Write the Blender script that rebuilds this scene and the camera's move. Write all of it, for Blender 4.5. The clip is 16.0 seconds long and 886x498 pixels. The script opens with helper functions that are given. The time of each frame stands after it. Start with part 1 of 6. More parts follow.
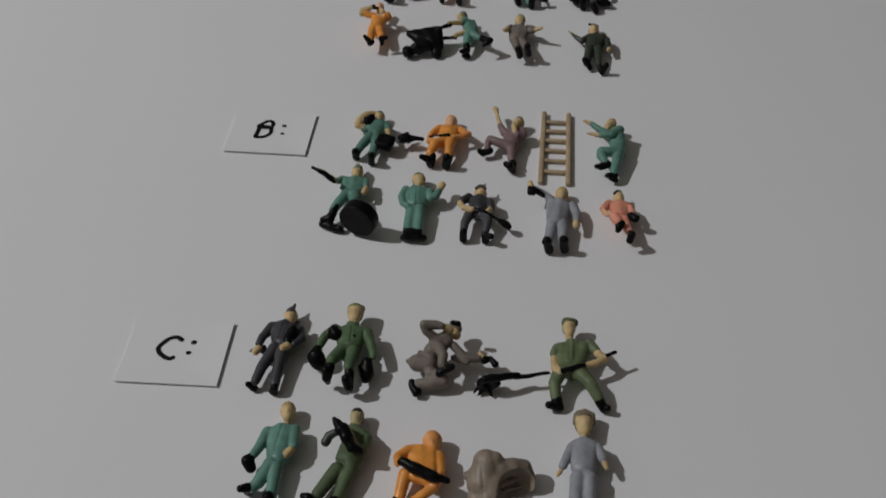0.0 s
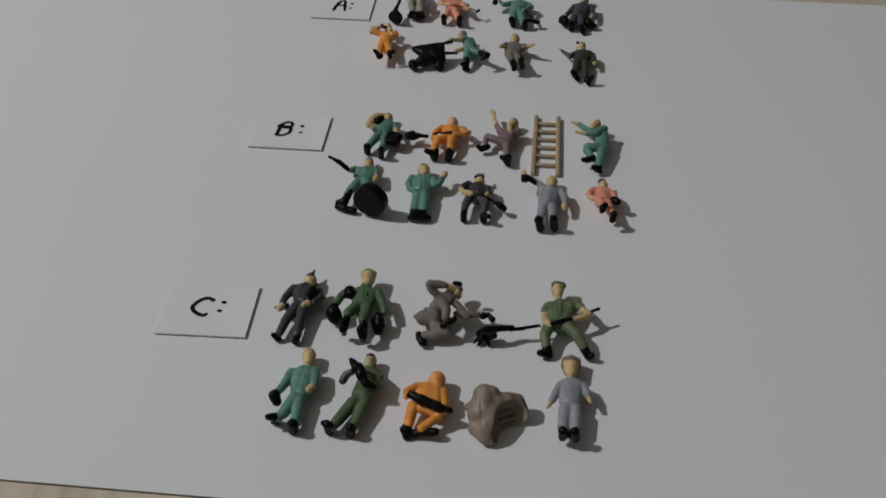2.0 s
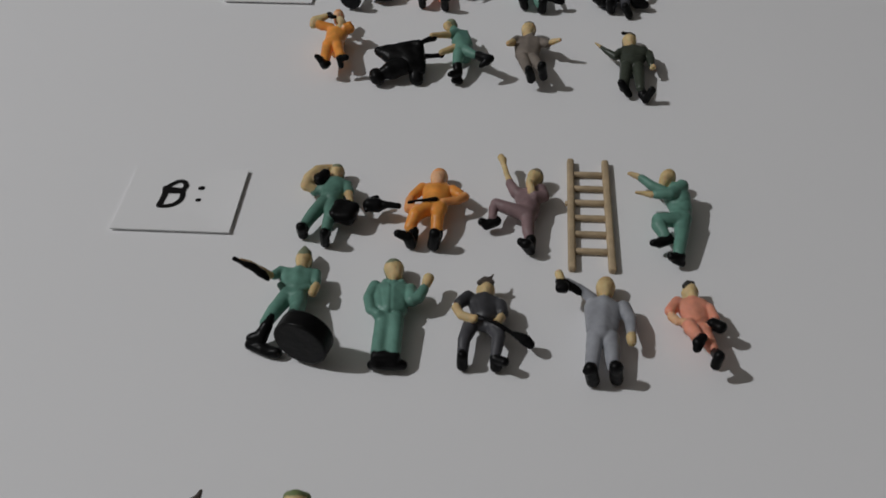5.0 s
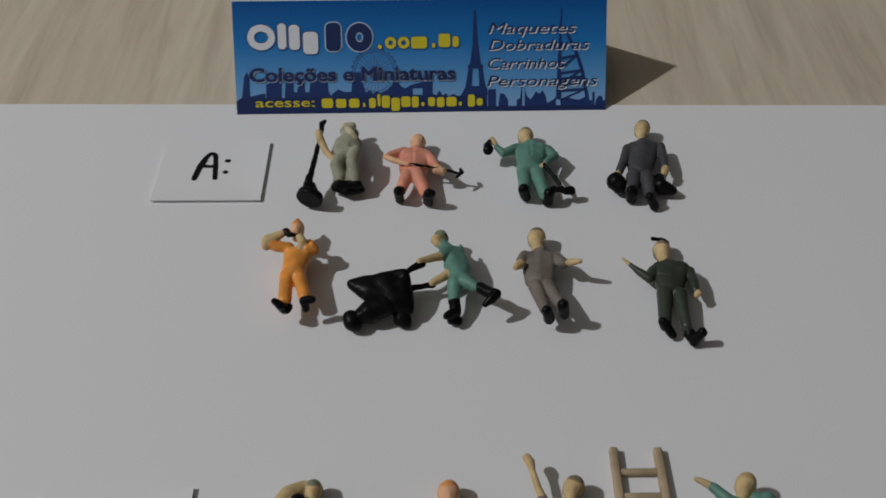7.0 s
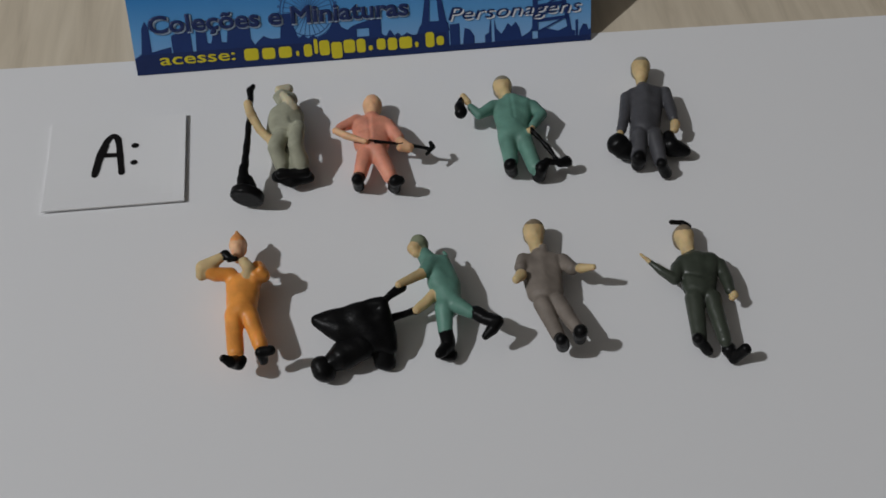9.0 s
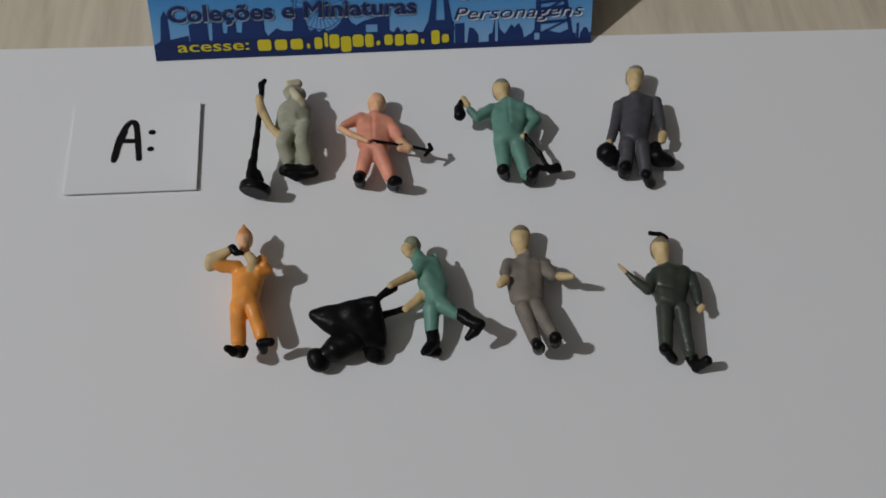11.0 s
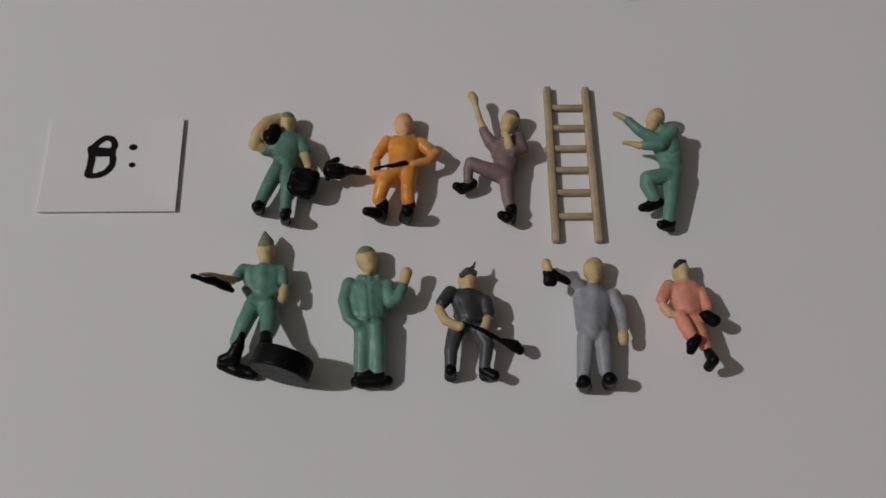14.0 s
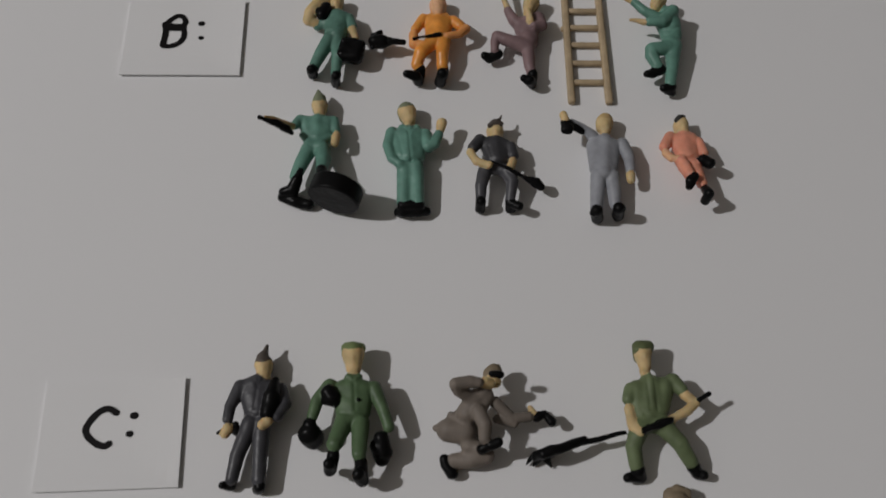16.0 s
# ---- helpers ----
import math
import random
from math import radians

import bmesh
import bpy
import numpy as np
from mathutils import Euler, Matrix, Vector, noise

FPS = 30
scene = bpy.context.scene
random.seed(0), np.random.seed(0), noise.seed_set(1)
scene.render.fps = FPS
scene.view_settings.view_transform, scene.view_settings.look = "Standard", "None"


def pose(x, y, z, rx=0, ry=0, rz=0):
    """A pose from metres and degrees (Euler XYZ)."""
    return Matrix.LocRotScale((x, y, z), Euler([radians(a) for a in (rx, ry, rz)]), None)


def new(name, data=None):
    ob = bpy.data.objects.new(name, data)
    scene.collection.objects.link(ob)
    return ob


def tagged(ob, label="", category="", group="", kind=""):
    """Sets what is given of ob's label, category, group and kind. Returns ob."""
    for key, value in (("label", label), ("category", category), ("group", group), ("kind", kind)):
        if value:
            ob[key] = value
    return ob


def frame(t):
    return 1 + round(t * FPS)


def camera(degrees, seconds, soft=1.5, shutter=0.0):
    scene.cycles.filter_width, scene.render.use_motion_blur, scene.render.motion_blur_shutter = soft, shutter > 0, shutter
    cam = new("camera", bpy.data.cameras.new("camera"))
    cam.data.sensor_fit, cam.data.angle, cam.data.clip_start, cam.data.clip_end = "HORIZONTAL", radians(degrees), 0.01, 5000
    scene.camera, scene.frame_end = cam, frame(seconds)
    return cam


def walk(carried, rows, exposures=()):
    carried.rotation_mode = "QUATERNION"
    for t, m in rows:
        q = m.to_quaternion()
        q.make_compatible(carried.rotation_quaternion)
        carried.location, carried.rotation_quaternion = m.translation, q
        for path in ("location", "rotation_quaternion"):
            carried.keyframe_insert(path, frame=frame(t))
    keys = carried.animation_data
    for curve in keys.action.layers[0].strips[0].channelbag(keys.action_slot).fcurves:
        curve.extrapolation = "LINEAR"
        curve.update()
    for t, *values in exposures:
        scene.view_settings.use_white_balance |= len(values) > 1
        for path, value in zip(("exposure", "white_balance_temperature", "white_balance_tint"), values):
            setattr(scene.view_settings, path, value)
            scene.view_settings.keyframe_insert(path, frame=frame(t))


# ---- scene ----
cam = camera(49.0, 16.0, soft=1.65, shutter=0.25)
PATH = [
    (0, 0.03245, -0.06418, 0.14541, 45.356, 0.159, 5.746),
    (0.5, 0.03496, -0.07329, 0.15259, 49.032, -0.029, 5.373),
    (1, 0.03938, -0.08505, 0.15385, 49.894, -0.094, 5.440),
    (1.5, 0.03630, -0.09546, 0.15585, 50.389, -0.256, 5.847),
    (2, 0.03382, -0.09488, 0.14805, 48.984, -0.222, 5.713),
    (2.5, 0.03310, -0.08640, 0.13565, 47.725, -0.164, 6.060),
    (3, 0.03705, -0.07500, 0.12515, 46.985, 0.453, 7.935),
    (3.5, 0.03333, -0.05225, 0.11626, 46.129, 0.436, 5.759),
    (3.7, 0.03060, -0.04530, 0.11445, 46.298, 0.703, 5.472),
    (5.8, 0.02275, 0.02026, 0.10843, 45.023, 0.257, 3.931),
    (6, 0.02062, 0.02486, 0.10834, 45.087, 0.200, 3.864),
    (6.5, 0.01599, 0.04199, 0.11262, 45.876, -0.166, 2.356),
    (7, 0.01351, 0.05766, 0.11321, 44.890, -0.368, -0.121),
    (7.5, 0.01301, 0.07605, 0.11303, 42.198, -1.364, -4.267),
    (8, 0.00547, 0.08801, 0.10666, 39.608, -1.544, -7.003),
    (8.5, 0.00335, 0.09226, 0.10801, 36.555, -1.348, -6.604),
    (9, 0.00520, 0.09790, 0.10800, 34.296, -1.987, -6.738),
    (9.2, 0.00597, 0.10042, 0.10911, 33.140, -2.438, -6.481),
    (11.3, 0.00841, 0.10266, 0.12986, 29.100, -2.473, -3.214),
    (11.5, 0.00677, 0.08920, 0.13957, 30.447, -1.832, -2.650),
    (12, -0.00051, 0.06624, 0.14067, 27.703, -2.428, -2.349),
    (12.5, -0.00016, 0.04627, 0.13750, 26.907, -2.337, -2.048),
    (13, 0.00280, 0.03732, 0.13363, 25.467, -3.059, -1.181),
    (13.5, 0.00971, 0.04208, 0.13237, 25.105, -2.366, -0.695),
    (14, 0.01489, 0.04565, 0.12821, 24.522, -2.214, -0.917),
    (14.5, 0.01373, 0.04453, 0.12843, 24.721, -2.384, -0.770),
    (15, 0.01211, 0.03603, 0.13042, 25.080, -2.411, -1.009),
    (15.5, 0.01209, 0.02443, 0.13338, 25.857, -2.324, -0.977),
    (16, 0.00999, 0.01237, 0.13460, 26.024, -2.068, -0.605),
]
EXPOSURES = [(0, 0.0, 6520, 11), (0.5, 0.03, 6450, 10), (3.7, 0.02, 6450, 10), (6.0, 0.11, 6530, 11), (7.0, 0.12, 6470, 10), (9.2, 0.15, 6430, 10), (11.5, 0.19, 6450, 10), (12.0, 0.05, 6550, 10.5), (12.5, 0.0, 6620, 11), (13.5, 0.0, 6700, 12), (16.0, 0.0, 6700, 12)]
walk(cam, [(row[0], pose(*row[1:])) for row in PATH], EXPOSURES)

LAMP_AT, LAMP_WATTS, LAMP_COLOUR = (-1.027, 0.027, 1.14), 40.2, (0.98, 0.995, 1.012)
WALL_COLOUR = (0.26, 0.245, 0.225)
GRAIN_TURN = 6.0

# ---- world and light ----
world = bpy.data.worlds.new("world")
scene.world = world
world.use_nodes = True
world.node_tree.nodes["Background"].inputs[0].default_value = (0.9, 0.95, 1.0, 1)
world.node_tree.nodes["Background"].inputs[1].default_value = 0.02

lamp_data = bpy.data.lights.new("room_lamp", "POINT")
lamp_data.energy = LAMP_WATTS
lamp_data.color = LAMP_COLOUR
lamp_data.shadow_soft_size = 0.026
room_lamp = new("room_lamp", lamp_data)
room_lamp.location = LAMP_AT


# ---- materials ----
def nodes_of(name):
    m = bpy.data.materials.new(name)
    m.use_nodes = True
    nt = m.node_tree
    return m, nt, nt.nodes["Principled BSDF"]


def add(nt, kind, **inputs):
    n = nt.nodes.new(kind)
    for k, v in inputs.items():
        n.inputs[k.replace("_", " ")].default_value = v
    return n


def mix_colours(nt, fac, a, b):
    n = nt.nodes.new("ShaderNodeMix")
    n.data_type = "RGBA"
    nt.links.new(fac, n.inputs[0])
    n.inputs[6].default_value, n.inputs[7].default_value = (*a, 1), (*b, 1)
    return n.outputs[2]


def bump(nt, bsdf, height, strength, distance):
    n = nt.nodes.new("ShaderNodeBump")
    n.inputs["Strength"].default_value, n.inputs["Distance"].default_value = strength, distance
    nt.links.new(height, n.inputs["Height"])
    nt.links.new(n.outputs[0], bsdf.inputs["Normal"])


def ramp(nt, fac, *stops):
    n = nt.nodes.new("ShaderNodeValToRGB")
    e = n.color_ramp.elements
    while len(e) < len(stops):
        e.new(0.5)
    for el, (p, c) in zip(e, stops):
        el.position, el.color = p, (*c, 1)
    nt.links.new(fac, n.inputs[0])
    return n.outputs[0]


def plastic(name, colour, rough=0.42, wear=0.78, relief=0.5, gloss=0.34):
    """Moulded and hand-painted plastic: faint mottling, uneven paint and fine relief."""
    m, nt, p = nodes_of(name)
    co = nt.nodes.new("ShaderNodeTexCoord").outputs["Object"]
    big = add(nt, "ShaderNodeTexNoise", Scale=420.0, Detail=3.0)
    fine = add(nt, "ShaderNodeTexNoise", Scale=2600.0, Detail=2.0)
    for n in (big, fine):
        nt.links.new(co, n.inputs["Vector"])
    dark = tuple(v * wear for v in colour)
    light = tuple(min(1.0, v * 1.10) for v in colour)
    r = nt.nodes.new("ShaderNodeMapRange")
    r.inputs[1].default_value, r.inputs[2].default_value = 0.32, 0.68
    nt.links.new(big.outputs[0], r.inputs[0])
    nt.links.new(mix_colours(nt, r.outputs[0], dark, light), p.inputs["Base Color"])
    rr = nt.nodes.new("ShaderNodeMapRange")
    rr.inputs[3].default_value, rr.inputs[4].default_value = rough, rough + 0.2
    nt.links.new(fine.outputs[0], rr.inputs[0])
    nt.links.new(rr.outputs[0], p.inputs["Roughness"])
    p.inputs["Specular IOR Level"].default_value = gloss
    both = nt.nodes.new("ShaderNodeMath")
    both.operation = "ADD"
    nt.links.new(big.outputs[0], both.inputs[0])
    weak = nt.nodes.new("ShaderNodeMath")
    weak.operation = "MULTIPLY"
    weak.inputs[1].default_value = 0.22
    nt.links.new(fine.outputs[0], weak.inputs[0])
    nt.links.new(weak.outputs[0], both.inputs[1])
    bump(nt, p, both.outputs[0], relief, 0.00022)
    return m


def printed(name, colour, rough=0.4):
    m, nt, p = nodes_of(name)
    n = add(nt, "ShaderNodeTexNoise", Scale=900.0, Detail=3.0)
    nt.links.new(nt.nodes.new("ShaderNodeTexCoord").outputs["Object"], n.inputs["Vector"])
    nt.links.new(mix_colours(nt, n.outputs[0], tuple(v * 0.9 for v in colour), tuple(min(1, v * 1.08) for v in colour)), p.inputs["Base Color"])
    p.inputs["Roughness"].default_value = rough
    return m


PAINT = {name: plastic(name + "_plastic", colour, rough) for name, colour, rough in (
    ("teal", (0.125, 0.27, 0.215), 0.38), ("teal_dark", (0.105, 0.225, 0.178), 0.4), ("teal_light", (0.135, 0.285, 0.23), 0.32),
    ("hair_teal", (0.20, 0.225, 0.145), 0.55), ("orange", (0.84, 0.34, 0.07), 0.23), ("peach_orange", (0.82, 0.36, 0.12), 0.38),
    ("coral", (0.78, 0.325, 0.22), 0.4), ("peach", (0.80, 0.47, 0.27), 0.5), ("skin", (0.62, 0.465, 0.24), 0.5),
    ("skin_dark", (0.52, 0.37, 0.175), 0.5), ("skin_olive", (0.44, 0.37, 0.20), 0.5), ("charcoal", (0.07, 0.07, 0.078), 0.33),
    ("charcoal_mid", (0.057, 0.057, 0.064), 0.33), ("charcoal_dark", (0.05, 0.05, 0.055), 0.33), ("grey", (0.32, 0.33, 0.36), 0.33), ("hair_grey", (0.26, 0.24, 0.18), 0.55),
    ("hair_brown", (0.23, 0.18, 0.12), 0.55), ("hair_dark", (0.085, 0.07, 0.06), 0.5), ("hair_black", (0.03, 0.028, 0.026), 0.5), ("taupe", (0.203, 0.172, 0.146), 0.5),
    ("khaki", (0.36, 0.36, 0.27), 0.6), ("pale_khaki", (0.56, 0.50, 0.35), 0.6), ("mauve", (0.235, 0.155, 0.16), 0.4),
    ("olive_dark", (0.047, 0.056, 0.042), 0.28), ("olive", (0.098, 0.135, 0.068), 0.45), ("leaf", (0.092, 0.15, 0.075), 0.38),
    ("moss", (0.135, 0.175, 0.088), 0.42), ("cap_moss", (0.11, 0.135, 0.06), 0.5), ("cap_green", (0.16, 0.21, 0.085), 0.5), ("rock", (0.275, 0.222, 0.172), 0.36))}
PAINT["black"] = plastic("black_gloss_paint", (0.006, 0.006, 0.0064), 0.27, 0.7, 0.6, 0.11)
for name in ("orange", "peach_orange", "coral", "peach", "skin", "skin_dark", "skin_olive", "pale_khaki"):
    # thin pale plastic lets a little light through
    soft = PAINT[name].node_tree.nodes["Principled BSDF"].inputs
    soft["Subsurface Weight"].default_value, soft["Subsurface Scale"].default_value = 0.3, 0.0007
    soft["Subsurface Radius"].default_value = (1.0, 0.55, 0.3)
BEIGE = plastic("beige_plastic", (0.455, 0.348, 0.222), 0.42)


def paper_material(name, colour, rough=0.75):
    m, nt, p = nodes_of(name)
    co = nt.nodes.new("ShaderNodeTexCoord").outputs["Object"]
    stain = add(nt, "ShaderNodeTexNoise", Scale=14.0, Detail=4.0)
    fibre = add(nt, "ShaderNodeTexNoise", Scale=2200.0, Detail=4.0)
    for n in (stain, fibre):
        nt.links.new(co, n.inputs["Vector"])
    nt.links.new(mix_colours(nt, stain.outputs[0], tuple(v * 0.97 for v in colour), colour), p.inputs["Base Color"])
    p.inputs["Roughness"].default_value = rough
    p.inputs["Specular IOR Level"].default_value = 0.3
    bump(nt, p, fibre.outputs[0], 0.12, 0.00005)
    return m


WHITE_PAPER = paper_material("white_paper", (0.80, 0.80, 0.81))
CARD_PAPER = paper_material("card_paper", (0.80, 0.80, 0.808), 0.7)
INK = printed("marker_ink", (0.006, 0.005, 0.0055), 0.6)
INK.node_tree.nodes["Principled BSDF"].inputs["Specular IOR Level"].default_value = 0.15


def wood_material():
    m, nt, p = nodes_of("pale_oak_laminate")
    co = nt.nodes.new("ShaderNodeTexCoord").outputs["Object"]
    def stretched(scale, rot, **inputs):
        mp = nt.nodes.new("ShaderNodeMapping")
        mp.inputs["Scale"].default_value, mp.inputs["Rotation"].default_value = scale, (0, 0, rot)
        nt.links.new(co, mp.inputs["Vector"])
        n = add(nt, "ShaderNodeTexNoise", **inputs)
        nt.links.new(mp.outputs[0], n.inputs["Vector"])
        return n.outputs[0]
    streak = stretched((330, 30, 1), radians(GRAIN_TURN), Scale=1.0, Detail=4.0, Roughness=0.6, Distortion=0.6)
    band = stretched((60, 4, 1), radians(GRAIN_TURN), Scale=1.0, Detail=3.0, Distortion=1.0)
    pore = stretched((900, 40, 1), radians(GRAIN_TURN), Scale=1.0, Detail=2.0)
    base = ramp(nt, streak, (0.26, (0.50, 0.43, 0.326)), (0.46, (0.60, 0.522, 0.40)), (0.60, (0.645, 0.565, 0.437)), (0.80, (0.71, 0.63, 0.50)))
    tone = ramp(nt, band, (0.3, (0.93, 0.915, 0.915)), (0.7, (1.03, 1.03, 1.04)))
    mul = nt.nodes.new("ShaderNodeMix")
    mul.data_type, mul.blend_type = "RGBA", "MULTIPLY"
    mul.inputs[0].default_value = 1.0
    nt.links.new(base, mul.inputs[6])
    nt.links.new(tone, mul.inputs[7])
    nt.links.new(mul.outputs[2], p.inputs["Base Color"])
    p.inputs["Roughness"].default_value = 0.55
    bump(nt, p, pore, 0.25, 0.0001)
    return m


WOOD = wood_material()


def wall_material(name, colour):
    m, nt, p = nodes_of(name)
    n = add(nt, "ShaderNodeTexNoise", Scale=6.0, Detail=5.0)
    nt.links.new(nt.nodes.new("ShaderNodeTexCoord").outputs["Object"], n.inputs["Vector"])
    nt.links.new(mix_colours(nt, n.outputs[0], tuple(v * 0.95 for v in colour), colour), p.inputs["Base Color"])
    p.inputs["Roughness"].default_value = 0.85
    bump(nt, p, n.outputs[0], 0.1, 0.002)
    return m


WALL_PAINT = wall_material("wall_paint", WALL_COLOUR)
FLOOR_TILE = wall_material("floor_finish", (0.30, 0.28, 0.25))


# ---- mesh helpers ----
def mesh_object(name, bm, material, parent=None, smooth=False):
    me = bpy.data.meshes.new(name)
    bm.normal_update()
    bm.to_mesh(me)
    bm.free()
    if smooth:
        me.polygons.foreach_set("use_smooth", [True] * len(me.polygons))
    me.materials.append(material)
    ob = new(name, me)
    ob.parent = parent
    return ob


def part(name, bm, material, parent, label="", smooth=False):
    ob = mesh_object(name, bm, material, parent, smooth)
    return tagged(ob, label) if label else ob


def empty_at(name, x, y, z=0.0, turn=0.0):
    ob = new(name)
    ob.matrix_basis = pose(x, y, z, 0, 0, turn)
    ob.empty_display_size = 0.01
    return ob


def box(sx, sy, sz, at=(0, 0, 0), bevel=0.0, turn=None, segments=2):
    bm = bmesh.new()
    bmesh.ops.create_cube(bm, size=1.0)
    bmesh.ops.scale(bm, vec=(sx, sy, sz), verts=bm.verts)
    if bevel:
        bmesh.ops.bevel(bm, geom=bm.edges[:], offset=bevel, segments=segments, affect="EDGES", profile=0.5)
    bmesh.ops.transform(bm, matrix=Matrix.Translation(at) @ (turn or Matrix()), verts=bm.verts)
    return bm


# ---- room and table ----
def plain_wall(name, sx, sy, sz, at, material):
    return tagged(mesh_object(name, box(sx, sy, sz, at), material), kind="structure")


TABLE_TOP = -0.00016
FLOOR_Z = TABLE_TOP - 0.75
RX0, RX1, RY0, RY1, RZ1 = -2.0, 1.7, -1.6, 2.0, FLOOR_Z + 2.6
MX, MY, LX, LY, MZ = (RX0 + RX1) / 2, (RY0 + RY1) / 2, RX1 - RX0, RY1 - RY0, (FLOOR_Z + RZ1) / 2
plain_wall("floor", LX + 0.3, LY + 0.3, 0.1, (MX, MY, FLOOR_Z - 0.05), FLOOR_TILE)
plain_wall("ceiling", LX + 0.3, LY + 0.3, 0.1, (MX, MY, RZ1 + 0.05), WALL_PAINT)
plain_wall("wall_west", 0.12, LY, RZ1 - FLOOR_Z, (RX0 - 0.06, MY, MZ), WALL_PAINT)
plain_wall("wall_east", 0.12, LY, RZ1 - FLOOR_Z, (RX1 + 0.06, MY, MZ), WALL_PAINT)
plain_wall("wall_south", LX + 0.24, 0.12, RZ1 - FLOOR_Z, (MX, RY0 - 0.06, MZ), WALL_PAINT)
plain_wall("wall_north", LX + 0.24, 0.12, RZ1 - FLOOR_Z, (MX, RY1 + 0.06, MZ), WALL_PAINT)

table = tagged(empty_at("table", 0.0, 0.25, FLOOR_Z), "table with a pale oak laminate top", "table")
part("tabletop", box(1.5, 1.0, 0.025, (0, 0, 0.75 - 0.0125), 0.002), WOOD, table)
for lx in (-0.68, 0.68):
    for ly in (-0.43, 0.43):
        part("leg", box(0.05, 0.05, 0.725, (lx, ly, 0.3625), 0.003), WOOD, table)


def sheet_mesh(sx, sy, thick, nx, ny, lift):
    """A thin sheet with its base near z = 0; lift(u, v) raises it where it does not lie flat."""
    bm = bmesh.new()
    rows = [[[bm.verts.new((sx * (i / nx - 0.5), sy * (j / ny - 0.5), lift(i / nx, j / ny) + top * thick)) for i in range(nx + 1)] for j in range(ny + 1)] for top in (0, 1)]
    for j in range(ny):
        for i in range(nx):
            a, b = rows
            bm.faces.new((b[j][i], b[j][i + 1], b[j + 1][i + 1], b[j + 1][i]))
            bm.faces.new((a[j][i], a[j + 1][i], a[j + 1][i + 1], a[j][i + 1]))
    for i in range(nx):
        for j, flip in ((0, 1), (ny, -1)):
            q = (rows[0][j][i], rows[0][j][i + 1], rows[1][j][i + 1], rows[1][j][i])
            bm.faces.new(q[::flip])
    for j in range(ny):
        for i, flip in ((0, -1), (nx, 1)):
            q = (rows[0][j][i], rows[0][j + 1][i], rows[1][j + 1][i], rows[1][j][i])
            bm.faces.new(q[::flip])
    return bm


sheet = mesh_object("paper_sheet", sheet_mesh(0.3193, 0.2071, 0.00014, 40, 60, lambda u, v: 0.00002 + 0.0005 * max(0.0, 1 - v / 0.14) ** 2), WHITE_PAPER)
sheet.matrix_basis = pose(-0.0073, 0.1061, TABLE_TOP, 0, 0, 0.25)
tagged(sheet, "blank white sheet of paper lying on the table", "paper")


# ---- lettered cards ----
def stroke(path, width, z):
    """A flat marker stroke with round ends along a path of millimetre points."""
    bm = bmesh.new()
    fine = []
    n = len(path)
    for i in range(n - 1):
        p0, p1, p2, p3 = (Vector(path[max(0, min(n - 1, i + k))]) for k in (-1, 0, 1, 2))
        for s in range(6):
            t = s / 6
            fine.append(0.5 * (2 * p1 + (p2 - p0) * t + (2 * p0 - 5 * p1 + 4 * p2 - p3) * t * t + (3 * p1 - p0 - 3 * p2 + p3) * t ** 3))
    fine.append(Vector(path[-1]))
    left, right = [], []
    for i, p in enumerate(fine):
        d = (fine[min(i + 1, len(fine) - 1)] - fine[max(i - 1, 0)]).normalized()
        w = width * 0.5 * (1 + 0.04 * math.sin(i * 0.9))
        left.append(bm.verts.new((p.x - d.y * w, p.y + d.x * w, z)))
        right.append(bm.verts.new((p.x + d.y * w, p.y - d.x * w, z)))
    for i in range(len(fine) - 1):
        bm.faces.new((right[i], right[i + 1], left[i + 1], left[i]))
    for k, (p, dz) in enumerate(((fine[0], 0.004), (fine[-1], 0.008))):
        bm.faces.new([bm.verts.new((p.x + math.cos(a) * width * 0.5, p.y + math.sin(a) * width * 0.5, z + dz)) for a in (j * math.pi / 8 for j in range(16))])
    bmesh.ops.scale(bm, vec=(0.001, 0.001, 0.001), verts=bm.verts)
    return bm


def dot(x, y, r, z, squash=0.85):
    bm = bmesh.new()
    bm.faces.new([bm.verts.new(((x + math.cos(a) * r) * 0.001, (y + math.sin(a) * r * squash) * 0.001, z * 0.001)) for a in (j * math.pi / 10 for j in range(20))])
    return bm


def letter_card(letter, x, y, w, h, turn, strokes, dots, lift):
    card = tagged(empty_at("letter_card", x * 0.001, y * 0.001, 0.0, turn), f"small white paper card marked {letter} in black marker", "card", "row letter cards")
    part("card_body", sheet_mesh(w * 0.001, h * 0.001, 0.00024, 12, 10, lambda u, v: 0.00003 + 0.001 * lift * max(max(0.0, (u - 0.5) * 2), max(0.0, 1 - v * 2.2)) ** 2), CARD_PAPER, card, "white paper slip")
    for k, (path, width) in enumerate(strokes):
        part("letter_stroke", stroke(path, width, 0.34 + 0.012 * k), INK, card, "black marker line")
    for dx, dy, r in dots:
        part("dot", dot(dx, dy, r, 0.36), INK, card, "black marker dot")
    return card


